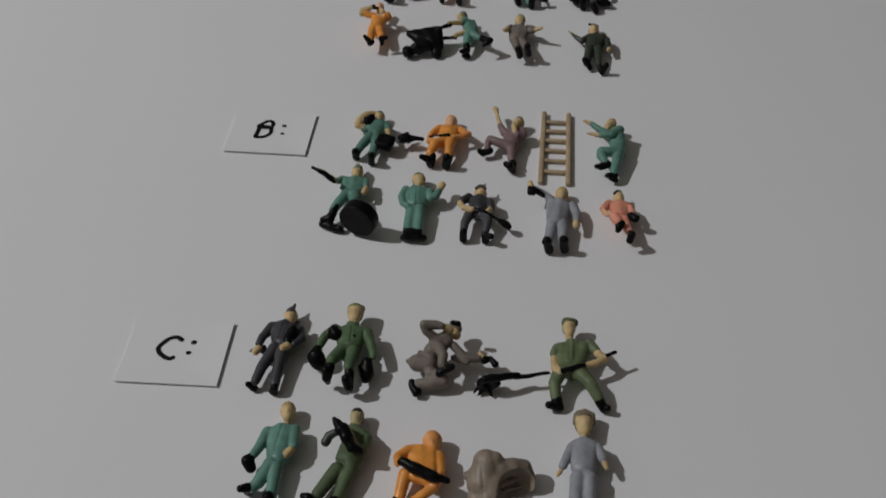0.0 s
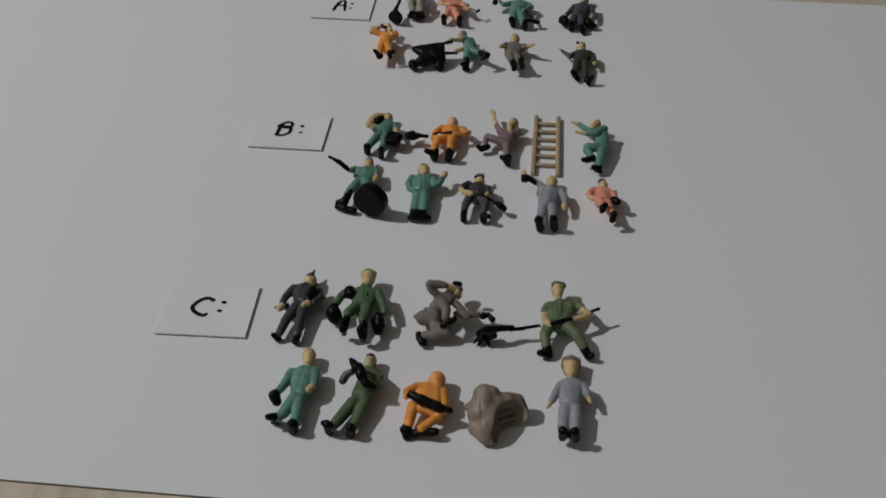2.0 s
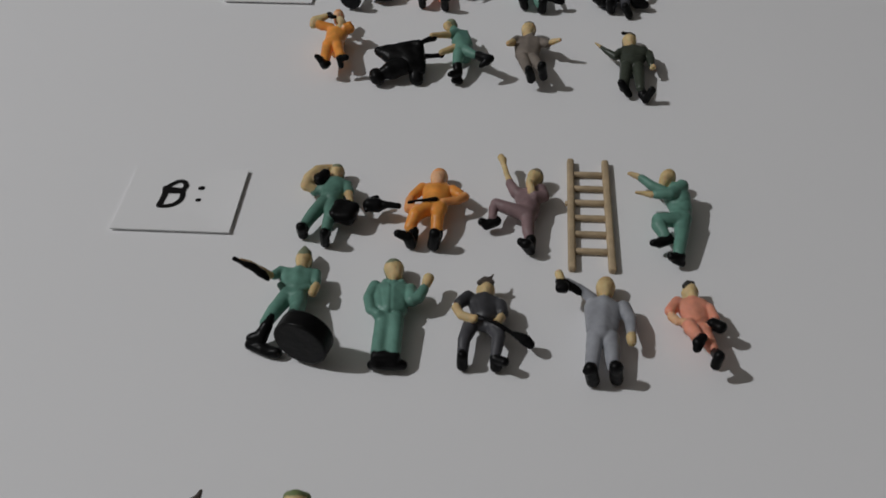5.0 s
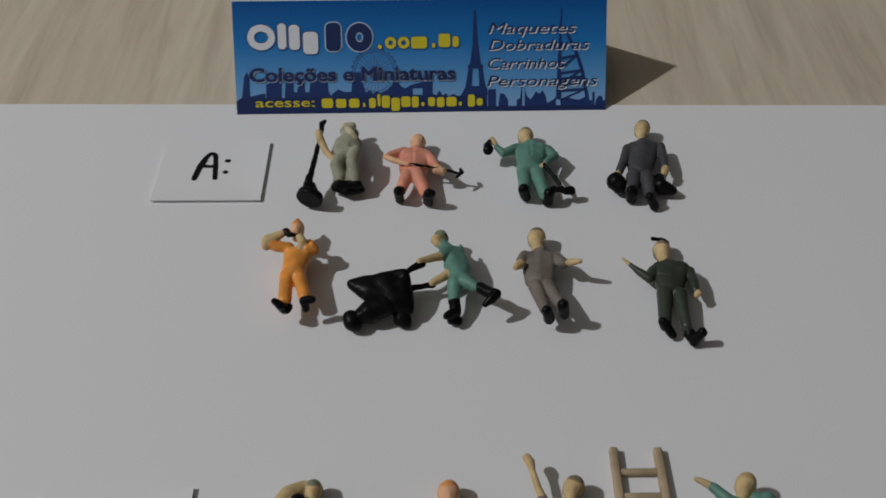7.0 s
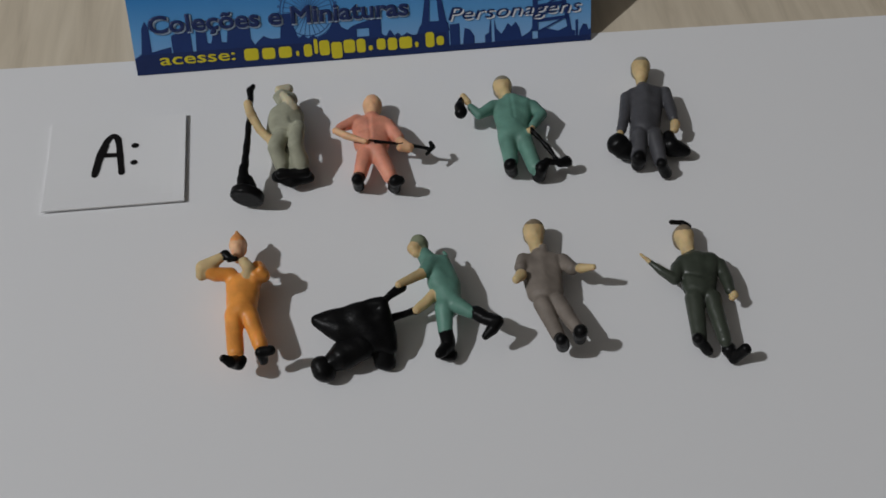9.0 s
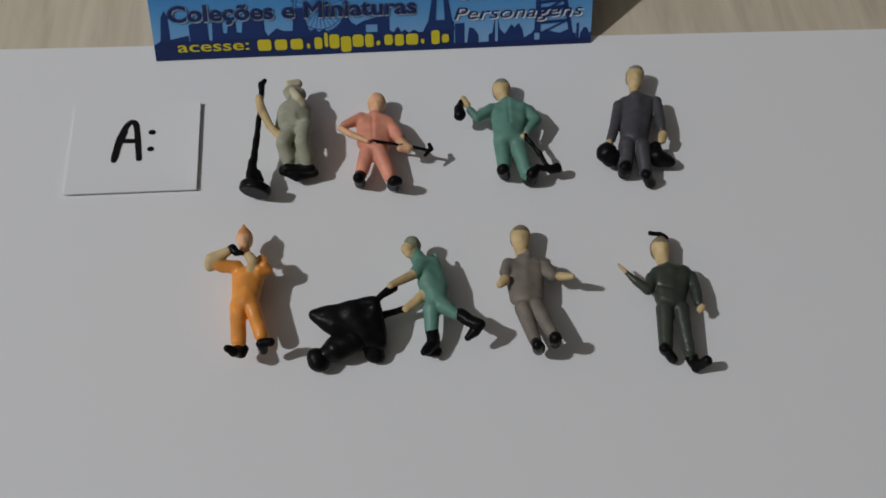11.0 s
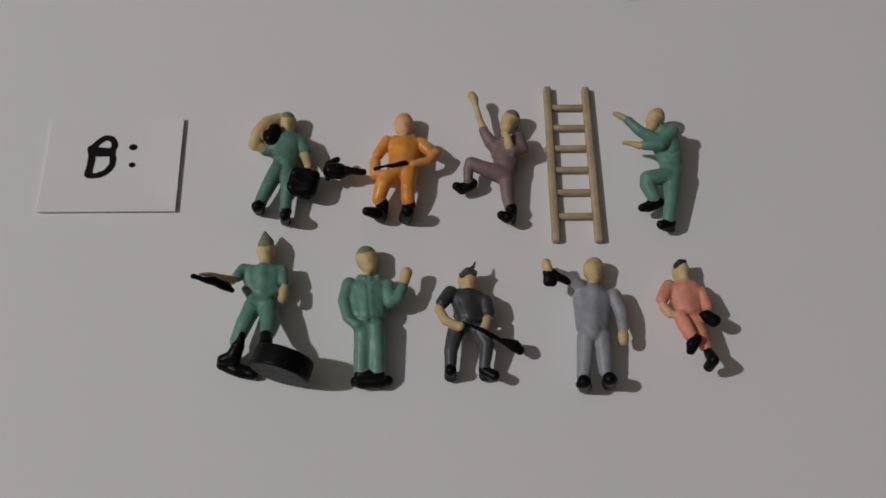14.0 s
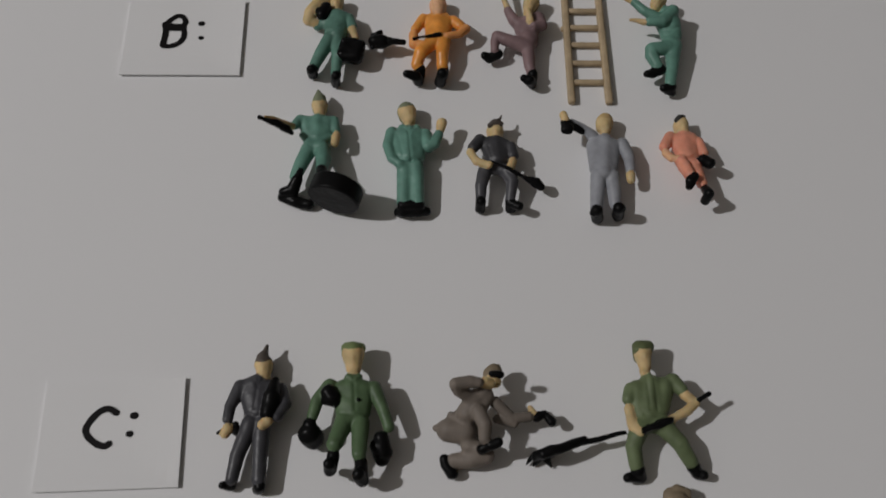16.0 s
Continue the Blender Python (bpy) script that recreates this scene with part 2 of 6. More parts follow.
letter_card("A", -26.5, 189.5, 19.0, 16.0, 0.7,
            [([(-2.88, -2.14), (-2.58, 0.64), (-2.06, 2.68), (-1.26, 4.39), (-0.55, 4.77), (-0.02, 4.03), (0.36, 1.42), (0.77, -2.0)], 0.91), ([(-1.82, 1.33), (0.05, 1.24)], 0.79), ([(-2.83, -1.72), (-2.42, 0.62), (-1.75, 2.98)], 1.04)],
            [(2.41, 2.76, 0.55), (2.38, -0.33, 0.52)], 0.36)
letter_card("B", -28.1, 117.6, 19.8, 15.8, 0.6,
            [([(-3.49, 2.83), (-3.21, 1.31), (-3.28, -0.2), (-3.44, -1.58)], 1.07), ([(-3.34, -1.78), (-2.21, -1.81), (-0.93, -1.25), (-0.13, -0.08), (-0.12, 1.23), (-0.44, 2.25), (-0.06, 3.26), (-0.48, 4.29), (-1.39, 4.62), (-2.33, 4.03), (-3.31, 2.83)], 0.94), ([(-2.83, 2.21), (-0.53, 2.15)], 1.52)],
            [(2.71, 2.99, 0.62), (2.86, -0.05, 0.51)], 0.38)
letter_card("C", -30.9, 49.0, 19.5, 15.6, 2.0,
            [([(0.4, 3.0), (-0.7, 3.6), (-2.0, 3.2), (-3.2, 1.8), (-3.6, 0.6), (-3.0, -0.5), (-1.8, -1.4), (-0.8, -1.7), (-0.2, -1.4)], 0.95)],
            [(2.9, 2.5, 0.62), (2.5, -0.1, 0.55)], 0.36)


# ---- folded advertising sign ----
SIGN_W, LEAN_Y, RIDGE_Z = 70.3, 11.75, 17.25
SIGN_H = math.hypot(LEAN_Y, RIDGE_Z)
sign = tagged(empty_at("tent_sign", -0.0246, 0.2064, 0.0, 1.6), "blue printed card folded into a standing tent sign", "sign")
FACE = Matrix(((1, 0, 0, 0), (0, LEAN_Y / SIGN_H, -RIDGE_Z / SIGN_H, 0), (0, RIDGE_Z / SIGN_H, LEAN_Y / SIGN_H, 0), (0, 0, 0, 1)))


def sky_print():
    m, nt, p = nodes_of("sky_print")
    sep = nt.nodes.new("ShaderNodeSeparateXYZ")
    nt.links.new(nt.nodes.new("ShaderNodeTexCoord").outputs["Object"], sep.inputs[0])
    r = nt.nodes.new("ShaderNodeMapRange")
    r.inputs[2].default_value = RIDGE_Z * 0.001
    nt.links.new(sep.outputs[2], r.inputs[0])
    nt.links.new(ramp(nt, r.outputs[0], (0.0, (0.27, 0.47, 0.75)), (0.30, (0.12, 0.35, 0.68)), (0.62, (0.018, 0.195, 0.53)), (1.0, (0.003, 0.088, 0.33))), p.inputs["Base Color"])
    p.inputs["Roughness"].default_value = 0.45
    p.inputs["Specular IOR Level"].default_value = 0.25
    return m


NAVY = printed("navy_print", (0.012, 0.028, 0.115))
SKYLINE = printed("skyline_print", (0.014, 0.04, 0.165))
HAZE_BLUE = printed("wheel_print", (0.035, 0.11, 0.31))
WHITE_INK = printed("white_print", (0.78, 0.80, 0.84))
PALE_INK = printed("pale_print", (0.42, 0.54, 0.70))
YELLOW_INK = printed("yellow_print", (0.70, 0.60, 0.03))
CARD_BACK = paper_material("sign_back_paper", (0.62, 0.66, 0.70))
SIGN_FACE = sky_print()


def on_face(bm, layer):
    """Millimetre drawings in the sign's own plane are laid on its leaning face."""
    bmesh.ops.translate(bm, vec=(0, 0, 0.02 + 0.04 * layer), verts=bm.verts)
    bmesh.ops.transform(bm, matrix=Matrix.Scale(0.001, 4) @ FACE, verts=bm.verts)
    return bm


def panel(y0, z0, y1, z1, thick):
    bm = bmesh.new()
    d = Vector((0, z1 - z0, -(y1 - y0))).normalized() * thick
    ring = [(y0, z0), (y1, z1), (y1 + d.y, z1 + d.z), (y0 + d.y, z0 + d.z)]
    ends = [[bm.verts.new((x, y, z)) for y, z in ring] for x in (0, SIGN_W)]
    for i in range(4):
        j = (i + 1) % 4
        bm.faces.new((ends[0][i], ends[0][j], ends[1][j], ends[1][i]))
    bm.faces.new(ends[0][::-1])
    bm.faces.new(ends[1])
    bmesh.ops.recalc_face_normals(bm, faces=bm.faces)
    bmesh.ops.scale(bm, vec=(0.001, 0.001, 0.001), verts=bm.verts)
    return bm


part("front_panel", panel(0, 0, LEAN_Y, RIDGE_Z, 0.28), SIGN_FACE, sign, "blue sky print front panel")
part("back_panel", panel(LEAN_Y + 0.1, RIDGE_Z - 0.1, LEAN_Y * 2 + 0.6, -0.2, -0.28), CARD_BACK, sign, "pale card back panel")


def polygon(*pts):
    bm = bmesh.new()
    bm.faces.new([bm.verts.new((x, y, 0)) for x, y in pts])
    return bm


def lettering(text, u0, u1, base, cap, material, layer, name="lettering", shear=0.0, grow=0.0, shift=(0, 0), label=""):
    cu = bpy.data.curves.new(name, "FONT")
    cu.body, cu.size, cu.shear, cu.bevel_depth, cu.bevel_resolution, cu.resolution_u = text, 1.0, shear, grow, 0, 3
    ob = new(name, cu)
    bpy.context.view_layer.update()
    me = bpy.data.meshes.new_from_object(ob.evaluated_get(bpy.context.evaluated_depsgraph_get()))
    bpy.data.objects.remove(ob)
    bm = bmesh.new()
    bm.from_mesh(me)
    bpy.data.meshes.remove(me)
    xs = [v.co.x for v in bm.verts]
    lo, wide = min(xs), max(xs) - min(xs)
    bmesh.ops.translate(bm, vec=(-lo, 0, 0), verts=bm.verts)
    bmesh.ops.scale(bm, vec=((u1 - u0) / wide, (cap - base) / 0.73, 1), verts=bm.verts)
    bmesh.ops.translate(bm, vec=(u0 + shift[0], base + shift[1], 0), verts=bm.verts)
    return part(name, on_face(bm, layer), material, sign, label)


def rounded_bar(u0, v0, u1, v1, r, layer, material, name="logo_shape", grow=0.0):
    u0, v0, u1, v1 = u0 - grow, v0 - grow, u1 + grow, v1 + grow
    r = min(r + grow, (u1 - u0) / 2, (v1 - v0) / 2)
    pts = []
    for cx, cy, a0 in ((u1 - r, v0 + r, -90), (u1 - r, v1 - r, 0), (u0 + r, v1 - r, 90), (u0 + r, v0 + r, 180)):
        pts += [(cx + r * math.cos(radians(a0 + 18 * k)), cy + r * math.sin(radians(a0 + 18 * k))) for k in range(6)]
    return part(name, on_face(polygon(*pts), layer), material, sign)


# skyline along the foot of the print
def quarter(label, *roofs):
    """One quarter of the printed city: upright houses, each with the heights of its two eaves."""
    for u0, u1, left, right in roofs:
        part("house_print", on_face(polygon((u0, 0.9), (u1 + 0.02, 0.9), (u1 + 0.02, right), (u0, left)), 1), SKYLINE, sign, label)



quarter("dark blue city silhouette", (0.0, 1.1, 2.5, 3.2), (1.1, 1.6, 3.2, 6.9), (1.6, 2.2, 6.9, 7.9), (2.2, 2.6, 7.9, 6.9), (2.5, 5.5, 3.3, 3.9), (5.7, 6.5, 5.5, 5.9), (6.5, 7.9, 5.9, 6.3), (7.9, 8.6, 6.3, 6.0), (8.6, 9.0, 1.6, 1.6), (9.0, 9.4, 1.6, 6.1), (9.4, 10.9, 6.1, 6.3), (10.9, 11.5, 4.1, 4.0))
quarter("dark blue city silhouette", (11.5, 12.0, 4.0, 6.3), (12.0, 13.0, 6.3, 6.3), (13.0, 13.8, 4.1, 4.0), (13.8, 14.2, 4.0, 6.5), (14.2, 15.6, 6.5, 6.6), (15.6, 17.4, 6.6, 6.7), (17.4, 17.9, 4.3, 3.3))
quarter("dark blue city silhouette", (17.9, 18.3, 3.3, 3.7), (18.3, 19.3, 3.7, 4.5), (19.3, 20.4, 4.5, 4.0), (20.4, 21.8, 4.0, 4.0), (21.8, 22.2, 4.0, 7.5), (22.2, 23.7, 7.5, 7.6), (23.7, 24.0, 7.6, 5.4), (24.0, 24.5, 5.4, 3.7), (24.5, 25.3, 3.7, 4.3), (25.3, 25.9, 4.3, 3.6), (25.9, 26.7, 3.6, 4.1), (26.7, 27.4, 4.1, 3.6))
quarter("dark blue city silhouette", (27.4, 28.7, 3.6, 4.2), (28.7, 29.3, 4.2, 4.8), (29.3, 29.8, 4.8, 5.9), (29.8, 30.6, 5.9, 6.1), (30.6, 31.1, 6.1, 5.0), (31.1, 32.0, 5.0, 4.5), (32.0, 32.8, 4.5, 5.0), (32.8, 33.4, 5.0, 5.2))
quarter("dark blue city silhouette", (35.3, 37.2, 5.7, 5.8), (37.2, 37.9, 3.5, 3.1), (37.9, 38.3, 3.1, 3.8), (38.3, 38.6, 3.8, 4.0), (38.6, 39.1, 4.0, 3.1), (39.1, 39.7, 3.1, 3.5), (39.7, 40.3, 3.5, 2.9), (40.3, 41.1, 2.9, 3.4), (41.1, 41.9, 3.4, 3.0), (41.9, 42.5, 3.0, 2.8), (42.5, 42.9, 2.8, 3.6), (42.9, 43.2, 3.6, 4.3))
quarter("dark blue city silhouette", (43.2, 47.6, 4.3, 4.5), (47.8, 49.3, 4.1, 4.2), (49.8, 50.1, 1.3, 3.4), (50.1, 50.9, 3.4, 3.2), (50.9, 51.6, 3.2, 2.1))
quarter("dark blue city silhouette", (53.3, 53.9, 2.1, 2.4), (53.9, 54.3, 2.4, 5.0), (54.8, 55.1, 4.5, 3.0), (55.1, 55.9, 3.0, 2.1), (55.9, 56.5, 2.1, 2.9), (56.5, 57.0, 2.9, 3.7), (57.0, 57.5, 3.7, 3.1), (57.5, 58.2, 3.1, 3.8), (58.2, 58.8, 3.8, 2.8), (58.8, 59.1, 2.8, 1.4), (59.1, 59.7, 1.4, 1.7), (59.7, 60.4, 1.7, 2.1))
quarter("dark blue city silhouette", (60.4, 60.8, 2.1, 2.7))
quarter("dark blue city silhouette", (61.7, 63.2, 2.1, 2.4), (63.2, 65.0, 2.4, 1.9), (65.0, 66.7, 1.9, 2.6), (66.7, 67.3, 2.6, 1.8), (67.3, 67.7, 1.8, 1.8), (67.8, 68.2, 3.4, 3.4), (68.4, 69.0, 1.6, 2.7), (69.0, 69.6, 2.7, 2.6), (69.6, 69.9, 2.6, 1.7), (69.9, 70.3, 1.7, 2.0))
part("house_print", on_face(polygon((33.4, 0.9), (35.3, 0.9), (35.3, 3.3), (33.4, 3.3)), 1), SKYLINE, sign)
part("house_print", on_face(polygon((33.4, 4.5), (35.3, 4.5), (35.3, 5.7), (33.4, 5.2)), 1), SKYLINE, sign)
part("foot_band", on_face(polygon((0, 0.02), (SIGN_W, 0.02), (SIGN_W, 0.95), (0, 0.95)), 2), NAVY, sign, "navy band")
part("foot_band", on_face(polygon((0, 0.93), (47.5, 0.93), (47.1, 3.0), (1.2, 3.0), (0, 2.2)), 2), NAVY, sign)

bm = bmesh.new()
ring_at, ring_r = Vector((26.3, 7.7)), 4.1
for k in range(40):
    a0, a1 = k * math.tau / 40, (k + 1) * math.tau / 40
    for inner, outer in ((ring_r - 0.5, ring_r - 0.32), (ring_r - 0.08, ring_r + 0.12)):
        bm.faces.new([bm.verts.new((ring_at.x + rad * math.cos(a), ring_at.y + rad * math.sin(a), 0)) for rad, a in ((inner, a0), (outer, a0), (outer, a1), (inner, a1))])
part("wheel_rim", on_face(bm, 0), HAZE_BLUE, sign, "dark blue ferris wheel print")
for k in range(28):
    a = k * math.tau / 28
    d, s = Vector((math.cos(a), math.sin(a))), Vector((-math.sin(a), math.cos(a))) * 0.06
    cabin = ring_at + d * (ring_r + 0.28)
    part("wheel_spoke", on_face(polygon(*(ring_at + d * 0.5 - s, ring_at + d * (ring_r - 0.4) - s, ring_at + d * (ring_r - 0.4) + s, ring_at + d * 0.5 + s)), 0), HAZE_BLUE, sign)
    part("wheel_cabin", on_face(polygon(*(cabin + Vector(c) * 0.17 for c in ((-1, -1), (1, -1), (1, 1), (-1, 1)))), 0), HAZE_BLUE, sign)

bm = bmesh.new()
T = 45.4
for prof in (((-0.22, 18.9), (-0.40, 16.1), (0.20, 16.1), (0.02, 18.9)), ((-0.40, 16.1), (-0.55, 12.2), (0.55, 12.2), (0.20, 16.1)),
             ((-0.55, 12.2), (-1.05, 8.8), (1.05, 8.8), (0.55, 12.2)), ((-1.45, 8.8), (-1.45, 8.1), (1.45, 8.1), (1.45, 8.8)),
             ((-1.3, 8.1), (-1.9, 4.8), (-0.75, 4.8), (-0.55, 8.1)), ((1.3, 8.1), (1.9, 4.8), (0.75, 4.8), (0.55, 8.1)), ((-1.9, 4.8), (-2.4, 3.2), (2.4, 3.2), (1.9, 4.8))):
    bm.faces.new([bm.verts.new((T + x, y, 0)) for x, y in prof])
part("lattice_tower", on_face(bm, 2), SKYLINE, sign, "dark blue lattice tower print")

SAIL = ((62.3, 15.2), (63.4, 13.1), (64.7, 10.5), (65.7, 7.5), (66.4, 4.2), (66.9, 1.6))
bm = bmesh.new()
edges = [[bm.verts.new((u + d, v, 0)) for u, v in SAIL] for d in (-0.3, 0.35)]
for k in range(len(SAIL) - 1):
    bm.faces.new((edges[0][k], edges[1][k], edges[1][k + 1], edges[0][k + 1]))
part("sail_edge", on_face(bm, 2), SKYLINE, sign, "dark blue sail-shaped tower print")
part("tower_mast", on_face(polygon((61.65, 19.1), (61.2, 13.5), (60.8, 2.1), (61.8, 2.1), (61.7, 13.5), (61.78, 19.1)), 2), SKYLINE, sign)
for u0, v0, u1, v1 in ((61.8, 9.8, 64.8, 10.3), (61.7, 7.0, 65.8, 7.5), (61.7, 5.9, 65.9, 6.3), (61.6, 3.7, 66.5, 4.0)):
    part("tower_rib", on_face(polygon((u0, v0 - 0.25), (u1, v1 - 0.25), (u1, v1 + 0.25), (u0, v0 + 0.25)), 2), SKYLINE, sign)
    part("tower_rib", on_face(polygon((u0, v0 - 1.6), (u0 + 0.5, v0 - 1.7), (u1, v1), (u1 - 0.5, v1)), 3), SKYLINE, sign)


def ring_shape(u0, v0, u1, v1, wide, layer, material, name="logo_shape", grow=0.0):
    """A plain oval ring."""
    cx, cy, rx, ry = (u0 + u1) / 2, (v0 + v1) / 2, (u1 - u0) / 2 + grow, (v1 - v0) / 2 + grow
    bm = bmesh.new()
    for k in range(28):
        a0, a1 = k * math.tau / 28, (k + 1) * math.tau / 28
        bm.faces.new([bm.verts.new((cx + (rx - i) * math.cos(a), cy + (ry - i) * math.sin(a), 0)) for i, a in ((wide + 2 * grow, a0), (0, a0), (0, a1), (wide + 2 * grow, a1))])
    return part(name, on_face(bm, layer), material, sign)


# brand mark as plain rounded shapes in its colours
ring_shape(*(2.6, 11.9, 7.8, 16.6), 1.25, 2, HAZE_BLUE, "logo_shadow", 0.22)
ring_shape(*(2.6, 11.9, 7.8, 16.6), 1.25, 3, WHITE_INK)
for u0, v0, u1, v1 in ((8.3, 12.0, 9.9, 16.8), (10.4, 11.9, 12.4, 16.5), (13.0, 11.1, 15.8, 15.2)):
    rounded_bar(u0, v0, u1, v1, 0.9, 2, HAZE_BLUE, "logo_shadow", 0.22)
    rounded_bar(u0, v0, u1, v1, 0.8, 3, WHITE_INK)
rounded_bar(*(17.3, 11.6, 20.1, 16.8), 1.0, 2, PALE_INK, "logo_outline", 0.25)
rounded_bar(*(17.3, 11.6, 20.1, 16.8), 0.9, 3, NAVY)
ring_shape(*(21.2, 11.5, 26.0, 16.7), 1.7, 2, PALE_INK, "logo_outline", 0.25)
ring_shape(*(21.2, 11.5, 26.0, 16.7), 1.7, 3, NAVY)
for u0, v0, u1, v1 in ((27.0, 11.9, 27.8, 12.7), (37.2, 12.0, 37.9, 12.9), (33.3, 11.9, 36.3, 14.1), (38.5, 12.1, 40.7, 14.6), (41.1, 12.1, 42.3, 14.1)):
    rounded_bar(u0, v0, u1, v1, 0.6, 2, HAZE_BLUE, "logo_shadow", 0.2)
    rounded_bar(u0, v0, u1, v1, 0.5, 3, YELLOW_INK)
for u0, v0, u1, v1 in ((28.4, 11.9, 30.5, 14.1), (30.8, 11.9, 33.0, 14.1)):
    ring_shape(u0, v0, u1, v1, 0.62, 2, HAZE_BLUE, "logo_shadow", 0.2)
    ring_shape(u0, v0, u1, v1, 0.62, 3, YELLOW_INK)
# web address as plain bars
for u0, v0, u1, v1 in ((16.0, 1.0, 18.4, 2.8), (18.7, 1.0, 20.9, 2.7), (21.2, 1.0, 23.4, 2.7), (23.8, 1.1, 24.5, 1.9), (25.0, 0.9, 26.5, 2.8), (26.6, 1.2, 27.4, 3.5), (27.4, 0.9, 29.2, 3.2), (29.2, 0.3, 31.1, 2.8), (31.1, 1.0, 33.1, 3.0), (33.1, 0.9, 34.7, 3.0), (34.9, 1.1, 35.8, 1.9), (36.2, 1.1, 37.8, 2.8), (37.9, 0.9, 39.6, 2.8), (39.7, 1.0, 41.9, 2.8), (42.1, 1.1, 42.9, 1.9), (43.8, 0.9, 45.4, 3.2), (45.5, 1.1, 46.9, 2.5)):
    rounded_bar(u0 + 0.12, v0, u1 - 0.12, v1, 0.45, 4, YELLOW_INK, "address_bar")

lettering("acesse:", 3.6, 14.8, 1.3, 3.05, YELLOW_INK, 4, grow=0.012, label="yellow lettering")
lettering("Coleções e Miniaturas", 2.6, 41.6, 6.1, 8.65, PALE_INK, 2.6, "lettering_glow", grow=0.05, shift=(0.14, -0.16))
lettering("Coleções e Miniaturas", 2.6, 41.6, 6.1, 8.65, NAVY, 4.2, grow=0.035, label="navy lettering")
for word, u0, u1, base in (('Maquetes', 47.8, 64.4, 14.6), ('Dobraduras', 47.9, 66.9, 11.5), ('Carrinhos', 47.8, 62.4, 8.05), ('Personagens', 47.6, 68.7, 4.75)):
    lettering(word, u0, u1, base, base + 2.05, WHITE_INK, 3, "lettering_glow", 0.25, 0.0, (0.25, -0.22))
    lettering(word, u0, u1, base, base + 2.05, NAVY, 4, "lettering", 0.25, label="navy slanted lettering")



# ---- plastic castings ----
class Casting:
    """A small plastic casting: tapered limbs, drums and blocks in millimetres, melted into one skin."""
    STEP = 0.135

    def __init__(self, category, label, x, y, melt=0.42):
        self.category, self.label, self.at, self.melt = category, label, (x, y), melt
        self.shapes, self.cuts, self.turned, self.creases = [], [], [], []

    def limb(self, paint, *balls, soft=None):
        b = np.array(balls, float)
        def dist(p):
            best = None
            for a, c in zip(b[:-1], b[1:]):
                ab = c[:3] - a[:3]
                t = np.clip(((p - a[:3]) @ ab) / max(ab @ ab, 1e-9), 0, 1)
                d = np.linalg.norm(p - a[:3] - t[:, None] * ab, axis=1) - (a[3] + t * (c[3] - a[3]))
                best = d if best is None else np.minimum(best, d)
            return best
        lo, hi = (b[:, :3] - b[:, 3:]).min(0), (b[:, :3] + b[:, 3:]).max(0)
        self.shapes.append((paint, dist, lo, hi, soft or self.melt))

    def head(self, skin, hair, crown, chin, r):
        cx, cy, cz = crown
        dx, dy = crown[0] - chin[0], crown[1] - chin[1]
        n = math.hypot(dx, dy) or 1.0
        ux, uy = dx / n, dy / n
        self.limb(skin, (cx - ux * 0.1, cy - uy * 0.1, cz, r * 1.0), (*chin, r * 0.72))
        self.limb(skin, (chin[0] - ux * 0.6, chin[1] - uy * 0.6, chin[2] - 0.6, 0.7), (*chin, 0.65))
        self.limb(skin, (cx - ux * r * 0.60, cy - uy * r * 0.60, cz + r * 0.82, 0.2), (cx - ux * r * 0.80, cy - uy * r * 0.80, cz + r * 0.84, 0.26))
        self.limb(hair, (cx + ux * 0.12, cy + uy * 0.12, cz - 0.35, r * 1.06), (cx - ux * 0.35, cy - uy * 0.35, cz - 0.65, r * 1.0))
        self.limb(hair, (cx + ux * 0.42, cy + uy * 0.42, cz + 0.12, r * 0.84), (cx + ux * 0.36, cy + uy * 0.36, cz + 0.2, r * 0.86))

    def drum(self, paint, a, c, r, soft):
        a, c = np.array(a, float), np.array(c, float)
        mid, half = (a + c) / 2, np.linalg.norm(c - a) / 2
        axis = (c - a) / (2 * half)
        def dist(p):
            h = (p - mid) @ axis
            rad = np.linalg.norm(p - mid - h[:, None] * axis, axis=1)
            dx, dy = rad - r + soft, np.abs(h) - half + soft
            return np.minimum(np.maximum(dx, dy), 0) + np.hypot(np.maximum(dx, 0), np.maximum(dy, 0)) - soft
        reach = r + half
        self.turned.append(dist)
        self.shapes.append((paint, dist, mid - reach, mid + reach, self.melt))

    def block(self, paint, at, half, turn, soft):
        at, half = np.array(at, float), np.array(half, float)
        co, si = math.cos(radians(turn)), math.sin(radians(turn))
        def dist(p):
            q = p - at
            q = np.stack((q[:, 0] * co + q[:, 1] * si, -q[:, 0] * si + q[:, 1] * co, q[:, 2]), 1)
            e = np.abs(q) - half + soft
            return np.minimum(e.max(1), 0) + np.linalg.norm(np.maximum(e, 0), axis=1) - soft
        reach = np.linalg.norm(half)
        self.shapes.append((paint, dist, at - reach, at + reach, self.melt))

    def groove(self, r, *points):
        """A shallow moulded crease along a path, or a hollow where r is wide."""
        pts = np.array(points, float)
        if r < 0.6:
            self.creases.append((r, pts))
            return
        def dist(p):
            best = None
            for a, c in zip(pts[:-1], pts[1:]):
                ab = c - a
                t = np.clip(((p - a) @ ab) / max(ab @ ab, 1e-9), 0, 1)
                d = np.linalg.norm(p - a - t[:, None] * ab, axis=1) - r
                best = d if best is None else np.minimum(best, d)
            return best
        self.cuts.append(dist)

